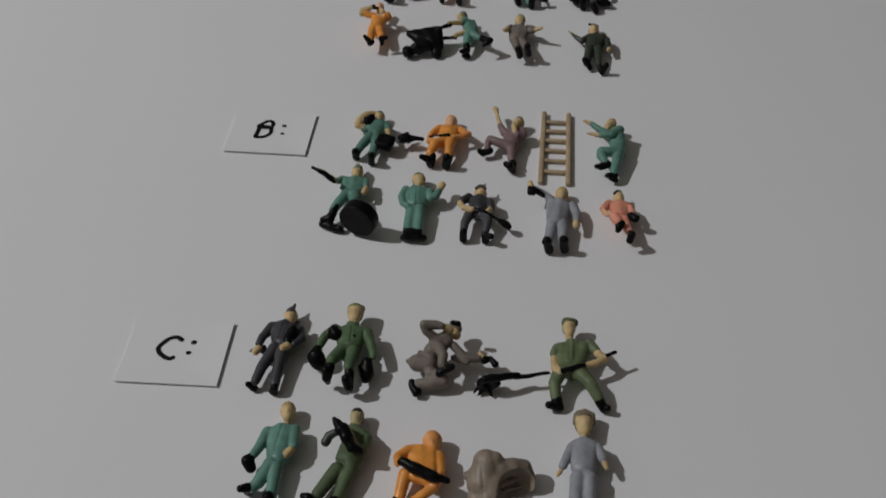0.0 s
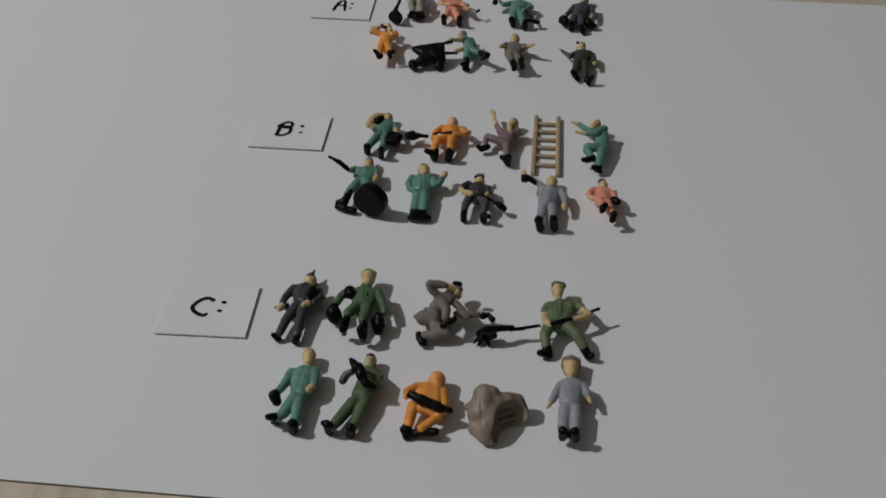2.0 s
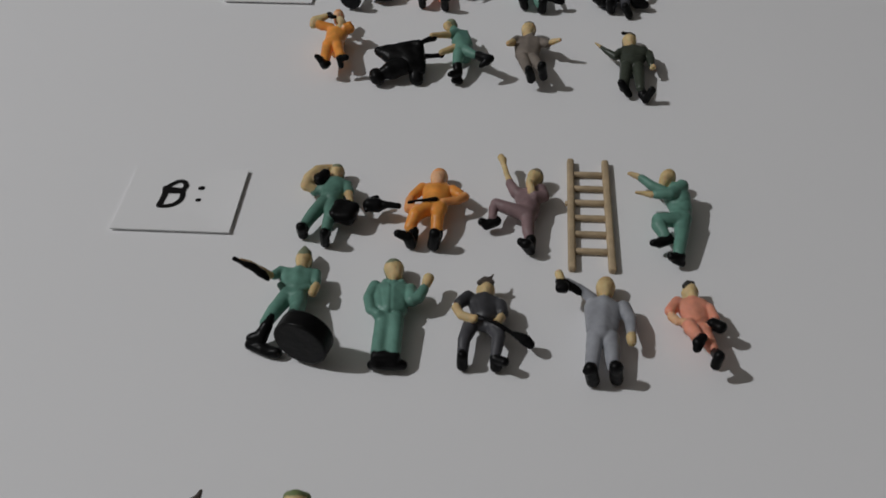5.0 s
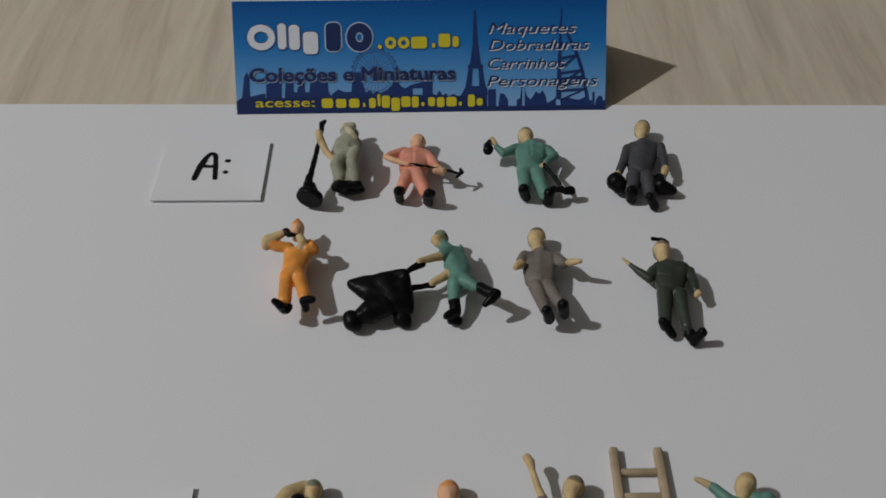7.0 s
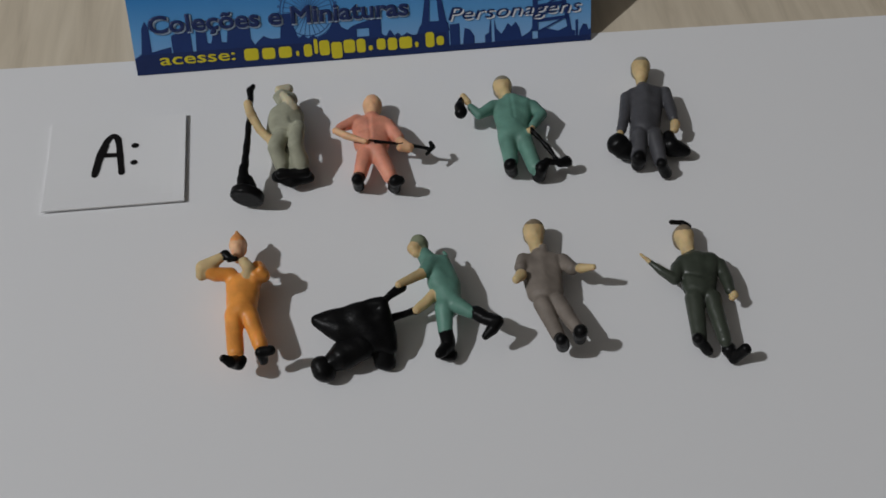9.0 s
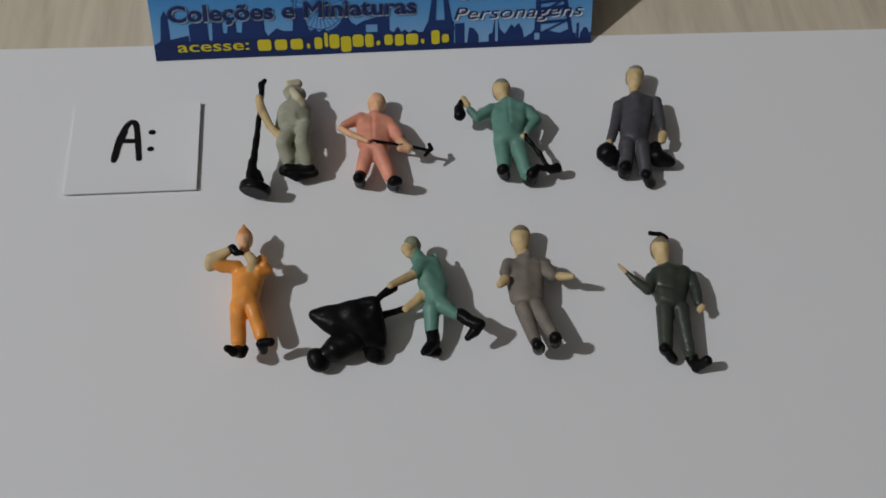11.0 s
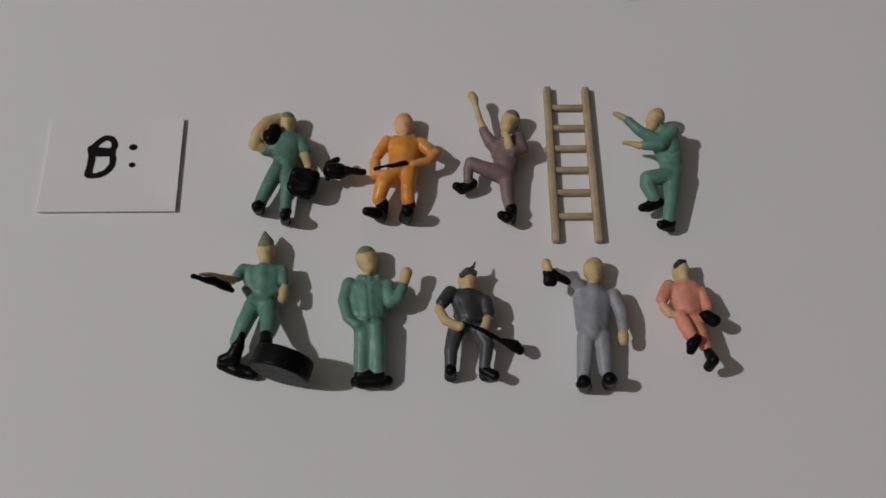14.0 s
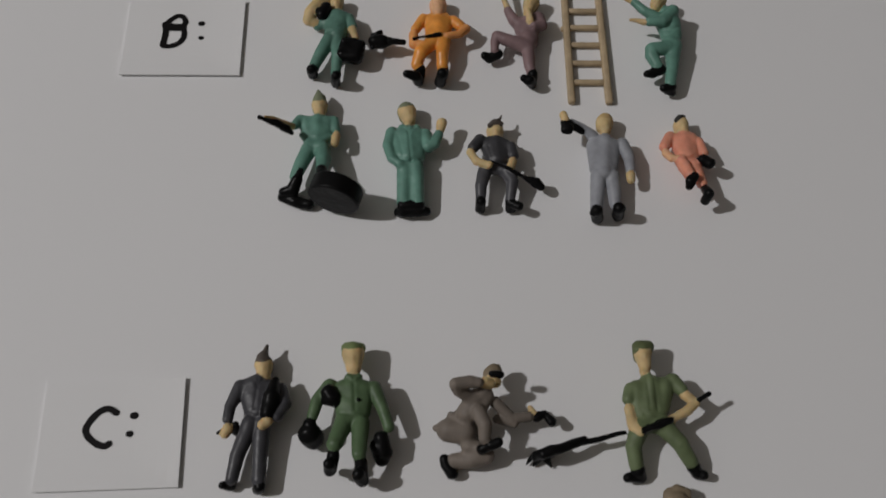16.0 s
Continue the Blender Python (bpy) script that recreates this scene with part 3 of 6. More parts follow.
    def mesh(self, name, lumps=0.0):
        h = self.STEP
        lo = np.min([s[2] for s in self.shapes], 0) - 3 * h
        hi = np.max([s[3] for s in self.shapes], 0) + 3 * h
        n = np.ceil((hi - lo) / h).astype(int) + 1
        ax = [lo[i] + h * np.arange(n[i]) for i in range(3)]
        field = np.full(n, 9.0)
        black = np.full(n, 9.0)
        for paint, dist, a, b, k in self.shapes:
            i0 = np.maximum(((a - lo) / h - 5).astype(int), 0)
            i1 = np.minimum(((b - lo) / h + 6).astype(int), n)
            sub = np.stack(np.meshgrid(*[ax[i][i0[i]:i1[i]] for i in range(3)], indexing="ij"), -1)
            d = dist(sub.reshape(-1, 3)).reshape(sub.shape[:3])
            if paint == "black":
                ink = black[i0[0]:i1[0], i0[1]:i1[1], i0[2]:i1[2]]
                np.minimum(ink, d, out=ink)
            view = field[i0[0]:i1[0], i0[1]:i1[1], i0[2]:i1[2]]
            w = np.clip(0.5 + 0.5 * (view - d) / k, 0, 1)
            view[...] = view * (1 - w) + d * w - k * w * (1 - w)
        grid = np.stack(np.meshgrid(*ax, indexing="ij"), -1).reshape(-1, 3)
        near = np.abs(field.reshape(-1)) < 1.5
        q = grid[near]
        extra = 0.03 * np.sin(q[:, 0] * 2.3 + q[:, 1] * 1.1) * np.sin(q[:, 1] * 1.9 - q[:, 2] * 1.3) * np.sin(q[:, 2] * 2.7 + 0.6)
        rough = np.clip(1.0 - black.reshape(-1)[near] / 0.25, 0, 1)
        extra = extra + 0.07 * rough * np.sin(q[:, 0] * 1.9 + np.sin(q[:, 1] * 1.6)) * np.sin(q[:, 1] * 1.8 + q[:, 2] * 1.4)
        if lumps:
            extra = extra + lumps * np.sin(q[:, 0] * 1.1 + 0.7 * np.sin(q[:, 2])) * np.sin(q[:, 1] * 0.9 + 1.0) * np.sin(q[:, 2] * 1.2 + 0.5) + lumps * 0.35 * np.sin(q[:, 0] * 2.9 + q[:, 1]) * np.sin(q[:, 2] * 2.6 + q[:, 0])
        for r, pts in self.creases:
            best = None
            for a, c in zip(pts[:-1], pts[1:]):
                ab = (c - a)[:2]
                t = np.clip(((q - a)[:, :2] @ ab) / max(ab @ ab, 1e-9), 0, 1)
                d = np.linalg.norm((q - a)[:, :2] - t[:, None] * ab, axis=1)
                best = d if best is None else np.minimum(best, d)
            extra = extra + r * 0.85 * np.exp(-(best / 0.24) ** 2) * np.clip(q[:, 2] - pts[:, 2].min() + 1.8, 0, 1)
        for drum in self.turned:
            extra = extra * np.clip(np.abs(drum(q)) / 0.4 - 0.5, 0, 1)
        flat = field.reshape(-1)
        vals = flat[near] + extra
        for cut in self.cuts:
            vals = np.maximum(vals, -cut(q))
        flat[near] = vals
        return skin_of(name, field, lo, h, self.shapes)

    def done(self, lumps=0.0, name=""):
        me = self.mesh(name or self.category, lumps)
        ob = new(name or self.category, me)
        ob.location = (self.at[0] * 0.001, self.at[1] * 0.001, -0.00002)
        return tagged(ob, self.label, self.category, "plastic figurines in rows" if self.category == "figurine" else "")


def skin_of(name, field, lo, h, shapes):
    """The surface where the field is nought, as a mesh of quads with a paint for each face."""
    neg = field < 0
    nx, ny, nz = (v - 1 for v in field.shape)
    total, count = np.zeros((nx, ny, nz, 3)), np.zeros((nx, ny, nz))
    corner = lambda c, arr: arr[c[0]:c[0] + nx, c[1]:c[1] + ny, c[2]:c[2] + nz]
    for axis in range(3):
        others = [i for i in range(3) if i != axis]
        for u in (0, 1):
            for v in (0, 1):
                a = [0, 0, 0]
                a[others[0]], a[others[1]] = u, v
                b = list(a)
                b[axis] = 1
                fa, fb = corner(a, field), corner(b, field)
                hit = corner(a, neg) != corner(b, neg)
                t = np.where(hit, fa / np.where(hit, fa - fb, 1), 0)
                for i in range(3):
                    total[..., i] += np.where(hit, a[i] + (t if i == axis else 0), 0)
                count += hit
    live = count > 0
    index = np.full(live.shape, -1)
    index[live] = np.arange(live.sum())
    cells = np.argwhere(live)
    verts = lo + h * (cells + total[live] / count[live][:, None])
    quads = []
    for axis in range(3):
        s, e = [slice(1, -1)] * 3, [slice(1, -1)] * 3
        s[axis], e[axis] = slice(0, -1), slice(1, None)
        flips = np.argwhere(neg[tuple(s)] != neg[tuple(e)])
        off = np.array([1, 1, 1])
        off[axis] = 0
        p = flips + off
        o1, o2 = (axis + 1) % 3, (axis + 2) % 3
        ring = []
        for d1, d2 in ((1, 1), (0, 1), (0, 0), (1, 0)):
            c = p.copy()
            c[:, o1] -= d1
            c[:, o2] -= d2
            ring.append(index[c[:, 0], c[:, 1], c[:, 2]])
        ring = np.stack(ring, 1)
        inside = neg[p[:, 0], p[:, 1], p[:, 2]]
        ring[~inside] = ring[~inside][:, ::-1]
        quads.append(ring)
    quads = np.concatenate(quads)
    centre = verts[quads].mean(1)
    nearest = np.argmin(np.stack([s[1](centre) for s in shapes]), 0)
    names = list(dict.fromkeys(s[0] for s in shapes))
    slot = np.array([names.index(s[0]) for s in shapes])[nearest]
    verts[:, 2] -= verts[:, 2].min()
    me = bpy.data.meshes.new(name)
    me.from_pydata((verts * 0.001).tolist(), [], quads.tolist())
    for paint in names:
        me.materials.append(PAINT[paint])
    me.polygons.foreach_set("material_index", slot.astype(np.int32))
    me.polygons.foreach_set("use_smooth", [True] * len(quads))
    me.update()
    return me


# ---- toy wheelbarrow on its side ----
barrow = tagged(empty_at("wheelbarrow", 0.0065, 0.1590), "glossy black plastic toy wheelbarrow lying on its side", "wheelbarrow")


def barrow_part(name, *limbs, melt=0.5):
    c = Casting("part", "", 0, 0, melt)
    for limb in limbs:
        c.limb("black", *limb)
    low = min(b[2] - b[3] for limb in limbs for b in limb)
    ob = new(name, c.mesh(name))
    ob.parent = barrow
    ob.location = (0, 0, max(low, 0.0) * 0.001)
    return ob


barrow_part("tray", ((-5.92, -0.14, 3.89, 0.9), (1.95, 0.84, 5.19, 0.9), (2.55, -3.81, 2.36, 1.0), (-3.05, -2.18, 3.42, 1.1), (-5.92, -0.14, 3.89, 0.9)),
            ((-4.33, -0.82, 3.78, 1.1), (1.65, -0.97, 4.25, 1.2)), ((-3.14, -1.51, 3.66, 1.3), (1.85, -2.48, 3.30, 1.4)), ((-0.94, -0.37, 4.25, 1.3), (0.45, -2.86, 3.07, 1.5)), melt=0.9)
barrow_part("wheel", ((-5.58, -5.93, 1.83, 1.5), (-5.78, -5.54, 2.01, 1.45)), melt=0.4)
barrow_part("fork", ((-4.77, -5.16, 2.12, 1.2), (-3.17, -4.50, 2.50, 1.75), (-0.77, -3.85, 3.00, 1.55)), ((-3.37, -4.02, 2.83, 1.1), (-0.96, -3.07, 3.30, 1.2)))
barrow_part("leg", ((1.55, -3.04, 2.83, 0.9), (2.27, -5.21, 1.00, 1.0)), ((1.0, -3.4, 2.5, 0.9), (1.5, -5.1, 1.0, 0.95)))
barrow_part("handle", ((1.65, 0.45, 5.19, 0.5), (3.16, 1.81, 5.43, 0.5), (4.67, 2.79, 5.43, 0.62)))
barrow_part("handle", ((2.68, -0.40, 3.19, 0.6), (4.20, 0.21, 2.95, 0.42), (6.32, 0.81, 2.83, 0.52)))

# ---- toy ladder ----
ladder = tagged(empty_at("ladder", 0.0406, 0.1183), "beige plastic toy ladder with six rungs lying flat", "ladder")


def bar_between(a, b, w, h, bevel):
    a, b = Vector(a), Vector(b)
    d = b - a
    turn = Matrix.Rotation(math.atan2(d.y, d.x), 4, "Z")
    bm = box(d.length, w, h, (a + b) / 2, bevel, turn)
    bmesh.ops.scale(bm, vec=(0.001, 0.001, 0.001), verts=bm.verts)
    return bm


for top, foot in (((-3.11, 13.33), (-3.33, -13.42)), ((2.86, 13.29), (2.96, -13.41))):
    part("rail", bar_between((*top, 0.65), (*foot, 0.65), 1.2, 1.3, 0.35), BEIGE, ladder, smooth=True)
for y in (9.58, 5.9, 2.29, -1.44, -5.28, -9.22):
    part("rung", bar_between((-2.92 + 0.008 * y, y, 0.66), (2.61 + 0.008 * y, y + 0.1, 0.66), 0.95, 0.9, 0.3), BEIGE, ladder, smooth=True)
part("moulding_stub", bar_between((-4.22, 2.0, 0.7), (-3.42, 2.0, 0.7), 0.9, 0.7, 0.2), BEIGE, ladder)

# ---- figurines, row by row ----
c = Casting('figurine', 'khaki plastic figurine bent over a black metal detector', -3.9, 189.9, 0.3)
c.limb('black', (-2.96, 8.02, 4.90, 0.42), (-3.37, 7.39, 4.90, 0.50), (-3.42, 4.09, 4.70, 0.41), (-3.91, -1.53, 4.20, 0.47), (-4.35, -5.50, 3.90, 0.52))
c.limb('black', (-4.52, -6.00, 3.80, 0.64), (-4.63, -8.77, 3.60, 0.86))
c.limb('black', (-3.88, -7.79, 3.50, 0.63), (-3.46, -8.84, 3.30, 0.63))
c.drum('black', (-4.29, -10.65, 2.75), (-3.96, -9.39, 2.95), 2.28, 0.3)
c.limb('skin', (-3.74, 4.52, 5.20, 0.58), (-3.28, 2.55, 5.20, 0.69))
c.limb('skin', (-3.08, 2.29, 5.00, 0.61), (-2.12, -0.05, 4.70, 0.61), (-0.64, -1.91, 4.30, 0.56))
c.limb('khaki', (1.04, 6.88, 3.40, 1.21), (2.00, 6.36, 3.40, 1.21), soft=0.72)
c.limb('pale_khaki', (0.64, 8.00, 3.90, 0.67), (1.92, 8.31, 3.70, 0.76))
c.limb('khaki', (0.12, 6.71, 3.90, 0.39), (0.56, 5.76, 3.70, 0.43))
c.limb('pale_khaki', (1.34, 6.11, 4.90, 0.58), (2.25, 4.50, 4.90, 0.62), (2.76, 3.76, 4.60, 0.54))
c.limb('khaki', (0.49, 3.34, 3.50, 1.45), (0.27, 0.49, 3.60, 1.26), soft=0.72)
c.limb('khaki', (2.55, 3.34, 3.30, 1.45), (2.81, 1.10, 3.50, 1.19), soft=0.72)
c.limb('khaki', (1.47, 3.72, 3.70, 1.45), (1.40, 0.13, 3.90, 1.26), soft=0.72)
c.limb('khaki', (-0.66, 2.97, 3.30, 0.47), (-0.92, 0.27, 3.50, 0.51))
c.limb('khaki', (1.22, 5.19, 1.50, 1.50), (1.21, -3.82, 1.50, 1.50), soft=0.72)
c.limb('khaki', (0.84, -0.83, 4.10, 1.09), (-0.03, -3.36, 4.50, 1.11), (0.56, -5.08, 3.10, 1.07), soft=0.72)
c.limb('khaki', (3.13, -0.27, 4.90, 1.09), (2.74, -3.68, 5.30, 1.07), (3.27, -5.49, 3.30, 1.16), soft=0.72)
c.limb('khaki', (1.87, -3.33, 3.30, 0.75), (1.89, -5.28, 2.47, 0.83))
c.limb('black', (-0.16, -6.06, 1.66, 0.85), (1.77, -7.14, 1.79, 0.96), (4.11, -6.75, 1.79, 0.81))
c.limb('black', (0.34, -6.70, 2.90, 0.68), (3.89, -6.82, 2.90, 0.68))
c.groove(0.14, (0.20, -0.26, 6.00), (1.74, -0.60, 6.00), (3.76, -0.36, 6.00))
c.groove(0.1, (2.11, 1.57, 6.00), (2.69, 0.04, 6.00))
c.done()

c = Casting('figurine', 'coral pink plastic figurine holding a small black pickaxe', 10.4, 186.5, 0.3)
c.head('peach', 'peach', (-0.40, 8.73, 2.45), (-0.51, 7.14, 2.75), 1.32)
c.limb('coral', (-2.25, 4.64, 2.55, 1.37), (-2.25, 1.25, 2.55, 1.35), soft=0.72)
c.limb('coral', (0.67, 4.61, 2.55, 1.37), (0.13, 1.04, 2.55, 1.35), soft=0.72)
c.limb('coral', (-0.81, 5.31, 2.75, 1.29), (-1.20, 0.11, 3.05, 1.26), soft=0.72)
c.limb('coral', (-0.79, 6.15, 1.20, 1.20), (-1.18, 1.04, 1.20, 1.20), soft=0.72)
c.limb('coral', (-2.82, 5.59, 2.75, 0.95), (-4.49, 4.52, 3.15, 0.77), (-5.32, 3.88, 3.35, 0.68))
c.limb('peach', (-5.98, 3.23, 3.55, 0.49), (-4.46, 1.72, 4.05, 0.53), (-2.02, 0.14, 4.55, 0.44))
c.limb('coral', (1.44, 4.15, 2.75, 1.11), (2.66, 1.47, 3.25, 0.93))
c.limb('peach', (2.96, 0.35, 3.55, 0.74), (3.86, -1.02, 3.85, 0.73), (2.74, -1.17, 4.15, 0.49))
c.limb('black', (-1.39, 0.20, 4.65, 0.19), (2.17, -0.47, 4.35, 0.19), (6.55, -1.09, 3.65, 0.26))
c.limb('black', (7.12, -0.21, 3.65, 0.28), (7.35, -1.06, 3.65, 0.37), (6.45, -2.04, 3.45, 0.24))
c.limb('coral', (-2.15, -0.96, 2.95, 1.17), (-3.01, -4.00, 2.55, 0.95))
c.limb('coral', (-0.32, -0.71, 2.95, 1.26), (0.99, -4.77, 2.55, 1.03), soft=0.72)
c.limb('black', (-3.37, -4.86, 0.90, 0.81), (-3.48, -5.59, 3.35, 0.83), (-3.03, -4.05, 2.11, 0.81))
c.limb('black', (1.54, -5.51, 0.90, 0.89), (1.62, -6.49, 3.65, 0.87), (2.23, -6.63, 3.75, 0.67))
c.groove(0.14, (-1.15, 5.12, 3.14), (-1.21, 0.99, 3.34))
c.groove(0.12, (-3.03, 1.06, 2.84), (-1.22, 0.18, 3.34), (0.83, 0.68, 2.84))
c.groove(0.1, (-1.28, 3.00, 3.24), (-2.51, 2.59, 3.24))
c.done()

c = Casting('figurine', 'teal green plastic figurine carrying a black lantern and tool', 30.1, 187.8, 0.3)
c.head('skin', 'hair_grey', (-0.50, 9.79, 2.15), (-0.55, 8.01, 2.45), 1.35)
c.limb('teal', (-1.31, 5.11, 2.25, 1.49), (-1.23, 0.85, 2.35, 1.34), soft=0.72)
c.limb('teal', (1.91, 5.28, 2.25, 1.50), (0.64, 0.69, 2.35, 1.34), soft=0.72)
c.limb('teal', (0.31, 5.91, 2.45, 1.50), (-0.40, 0.11, 2.75, 1.37), soft=0.72)
c.limb('teal', (0.53, 6.59, 1.20, 1.20), (-0.13, 0.36, 1.20, 1.20), soft=0.72)
c.limb('teal', (-2.47, 5.38, 2.55, 1.01), (-4.91, 3.68, 2.95, 0.74), (-5.95, 4.72, 3.35, 0.56))
c.limb('skin', (-6.33, 5.68, 3.55, 0.51), (-6.84, 6.83, 3.55, 0.51))
c.limb('black', (-7.34, 6.22, 3.65, 0.34), (-7.60, 4.81, 3.65, 0.76), (-7.58, 3.71, 3.65, 0.92))
c.limb('teal', (3.16, 4.90, 2.55, 1.01), (4.08, 2.81, 3.05, 0.83), (2.47, 0.54, 3.55, 0.64))
c.limb('skin', (2.06, -0.24, 3.75, 0.41), (1.75, -0.64, 3.75, 0.37))
c.limb('black', (1.90, -0.62, 3.95, 0.29), (3.90, -3.56, 3.25, 0.33))
c.limb('black', (3.78, -3.34, 3.25, 0.33), (4.79, -5.29, 2.75, 0.41), (5.33, -6.00, 2.55, 0.65), (6.32, -5.61, 2.35, 0.78))
c.limb('teal', (-1.53, -0.50, 2.45, 1.24), (-1.51, -4.62, 2.25, 1.05), soft=0.72)
c.limb('teal', (0.79, -0.79, 2.55, 1.24), (1.69, -6.24, 2.25, 1.05), soft=0.72)
c.limb('black', (-1.36, -5.49, 0.90, 0.91), (-1.92, -6.13, 3.25, 0.93))
c.limb('black', (2.34, -6.64, 0.90, 0.99), (2.38, -6.88, 2.95, 0.89), (3.39, -5.74, 2.95, 0.49), (4.99, -5.93, 2.75, 0.45))
c.groove(0.12, (0.00, 7.22, 3.04), (-0.20, 1.95, 3.24))
c.done()

c = Casting('figurine', 'charcoal grey plastic figurine carrying two black bags', 49.3, 186.5, 0.3)
c.head('skin', 'hair_grey', (1.83, 12.79, 2.65), (1.32, 10.52, 2.95), 1.37)
c.limb('charcoal', (-0.53, 7.18, 2.25, 1.34), (-1.24, 1.04, 2.45, 1.17), soft=0.72)
c.limb('charcoal', (2.80, 7.36, 2.25, 1.34), (0.74, 0.86, 2.45, 1.17), soft=0.72)
c.limb('charcoal', (1.21, 7.76, 2.45, 1.52), (-0.43, 0.48, 2.75, 1.34), soft=0.72)
c.limb('charcoal', (1.62, 8.54, 1.35, 1.35), (0.01, 0.37, 1.35, 1.35), soft=0.72)
c.limb('charcoal', (-1.60, 6.86, 2.45, 1.02), (-2.93, 3.11, 2.75, 0.83), (-4.00, 0.40, 2.95, 0.73))
c.limb('skin', (-4.48, -0.50, 3.05, 0.54), (-4.81, -0.90, 3.05, 0.50))
c.limb('charcoal', (4.22, 7.41, 2.55, 0.94), (4.20, 3.51, 2.85, 0.83), (4.09, 1.88, 2.95, 0.70))
c.limb('skin', (4.02, 0.70, 3.05, 0.72), (3.74, -0.17, 2.95, 0.63))
c.limb('charcoal', (-1.72, -0.82, 2.65, 1.29), (-2.46, -4.64, 2.25, 0.98))
c.limb('charcoal', (0.57, -1.03, 2.65, 1.29), (0.51, -5.32, 2.25, 0.93))
c.limb('black', (-2.44, -4.63, 0.97, 0.92), (-2.56, -4.80, 2.95, 0.90))
c.limb('black', (1.27, -6.41, 0.97, 0.87), (0.28, -6.29, 2.95, 0.78))
c.limb('black', (-4.88, -1.78, 2.35, 1.58), (-4.33, -2.48, 2.11, 1.42))
c.limb('black', (-3.46, -2.54, 1.84, 1.08), (-3.33, -2.95, 1.58, 1.00))
c.limb('black', (2.72, -0.91, 2.55, 0.76), (2.78, -2.58, 2.25, 1.25), (4.75, -3.26, 1.71, 0.84))
c.limb('black', (2.97, -2.99, 1.71, 1.00), (4.29, -3.21, 1.57, 0.92))
c.done()

c = Casting('figurine', 'orange plastic figurine with raised arms and a black camera', -8.8, 162.8, 0.3)
c.limb('peach_orange', (-0.45, 10.11, 4.30, 0.23), (-0.38, 9.30, 4.30, 0.60))
c.head('peach', 'peach_orange', (-0.33, 8.28, 4.10), (-0.29, 6.92, 4.40), 1.06)
c.limb('black', (-1.71, 5.76, 5.80, 0.59), (-1.15, 5.10, 5.80, 0.58), (-0.43, 4.88, 5.90, 0.36))
c.limb('skin', (0.64, 4.47, 5.60, 0.66), (1.17, 3.70, 5.40, 0.76), (0.98, 3.13, 5.00, 0.66))
c.limb('orange', (-1.25, 3.76, 4.10, 0.91), (-3.03, 3.74, 4.40, 0.90), (-3.70, 4.01, 4.60, 0.90))
c.limb('skin', (-4.76, 3.75, 4.50, 0.73), (-4.48, 4.50, 5.00, 0.95), (-2.44, 5.28, 5.60, 0.66))
c.limb('orange', (2.13, 4.53, 4.00, 0.91), (2.87, 3.00, 4.40, 0.87), (1.93, 2.83, 4.80, 0.75))
c.limb('orange', (2.68, 3.35, 5.20, 0.60), (3.19, 2.88, 4.80, 0.45))
c.limb('orange', (-0.75, 2.17, 3.60, 1.13), (-0.75, -0.98, 3.60, 1.04), soft=0.72)
c.limb('orange', (1.35, 2.30, 3.60, 1.13), (0.91, -1.14, 3.60, 1.04), soft=0.72)
c.limb('orange', (0.27, 2.56, 3.90, 1.13), (0.15, -1.37, 4.10, 1.18), soft=0.72)
c.limb('orange', (0.09, 3.24, 1.50, 1.50), (0.08, -0.14, 1.50, 1.50), soft=0.72)
c.limb('orange', (-0.85, -2.22, 3.80, 1.18), (-0.78, -4.62, 3.80, 1.06), (-0.64, -7.13, 3.80, 1.01), soft=0.72)
c.limb('orange', (0.93, -2.07, 3.80, 1.18), (1.60, -4.07, 3.80, 1.02), (2.32, -6.50, 3.80, 0.94))
c.limb('black', (-0.63, -8.45, 3.40, 0.84), (-1.06, -9.10, 5.00, 0.72), (-1.76, -8.97, 5.60, 0.48))
c.limb('black', (0.13, -8.33, 3.60, 0.56), (-0.20, -8.90, 3.60, 0.63))
c.limb('black', (2.59, -8.47, 3.40, 0.56), (2.49, -8.13, 4.80, 0.73), (3.58, -8.05, 5.00, 0.62))
c.done()

c = Casting('figurine', 'teal plastic figurine in black boots pushing a wheelbarrow', 16.1, 161.5, 0.3)
c.limb('hair_teal', (-2.03, 7.70, 4.05, 1.13), (-1.82, 7.55, 3.85, 1.06))
c.limb('skin', (-2.71, 6.80, 4.15, 0.94), (-2.48, 6.23, 4.05, 0.71))
c.limb('hair_teal', (-1.73, 6.98, 3.75, 0.83), (-1.57, 6.43, 3.75, 0.68))
c.limb('teal', (-1.41, 5.87, 3.65, 1.01), (-0.71, 4.24, 3.75, 1.31), (0.30, 1.07, 3.85, 1.36), (0.69, -1.07, 3.85, 1.28))
c.limb('teal', (0.66, 4.66, 3.45, 1.12), (1.56, 1.22, 3.55, 1.14), (1.43, -0.91, 3.75, 1.05), soft=0.72)
c.limb('teal', (-0.58, 1.58, 3.85, 0.99), (-0.28, 0.32, 3.65, 0.91))
c.limb('teal', (0.33, 5.69, 1.40, 1.40), (1.18, 0.38, 1.40, 1.40), soft=0.72)
c.limb('teal', (1.14, 6.23, 3.55, 0.23), (1.38, 5.76, 3.55, 0.23))
c.limb('teal', (-1.07, 3.81, 4.45, 0.99), (-1.77, 2.76, 4.85, 0.87))
c.limb('skin', (-2.33, 2.25, 5.05, 0.70), (-4.23, 1.04, 5.65, 0.58), (-5.29, 0.30, 6.05, 0.50))
c.limb('skin', (-0.74, 0.09, 3.55, 0.77), (-1.95, -1.16, 3.75, 0.69), (-3.27, -2.17, 3.85, 0.58))
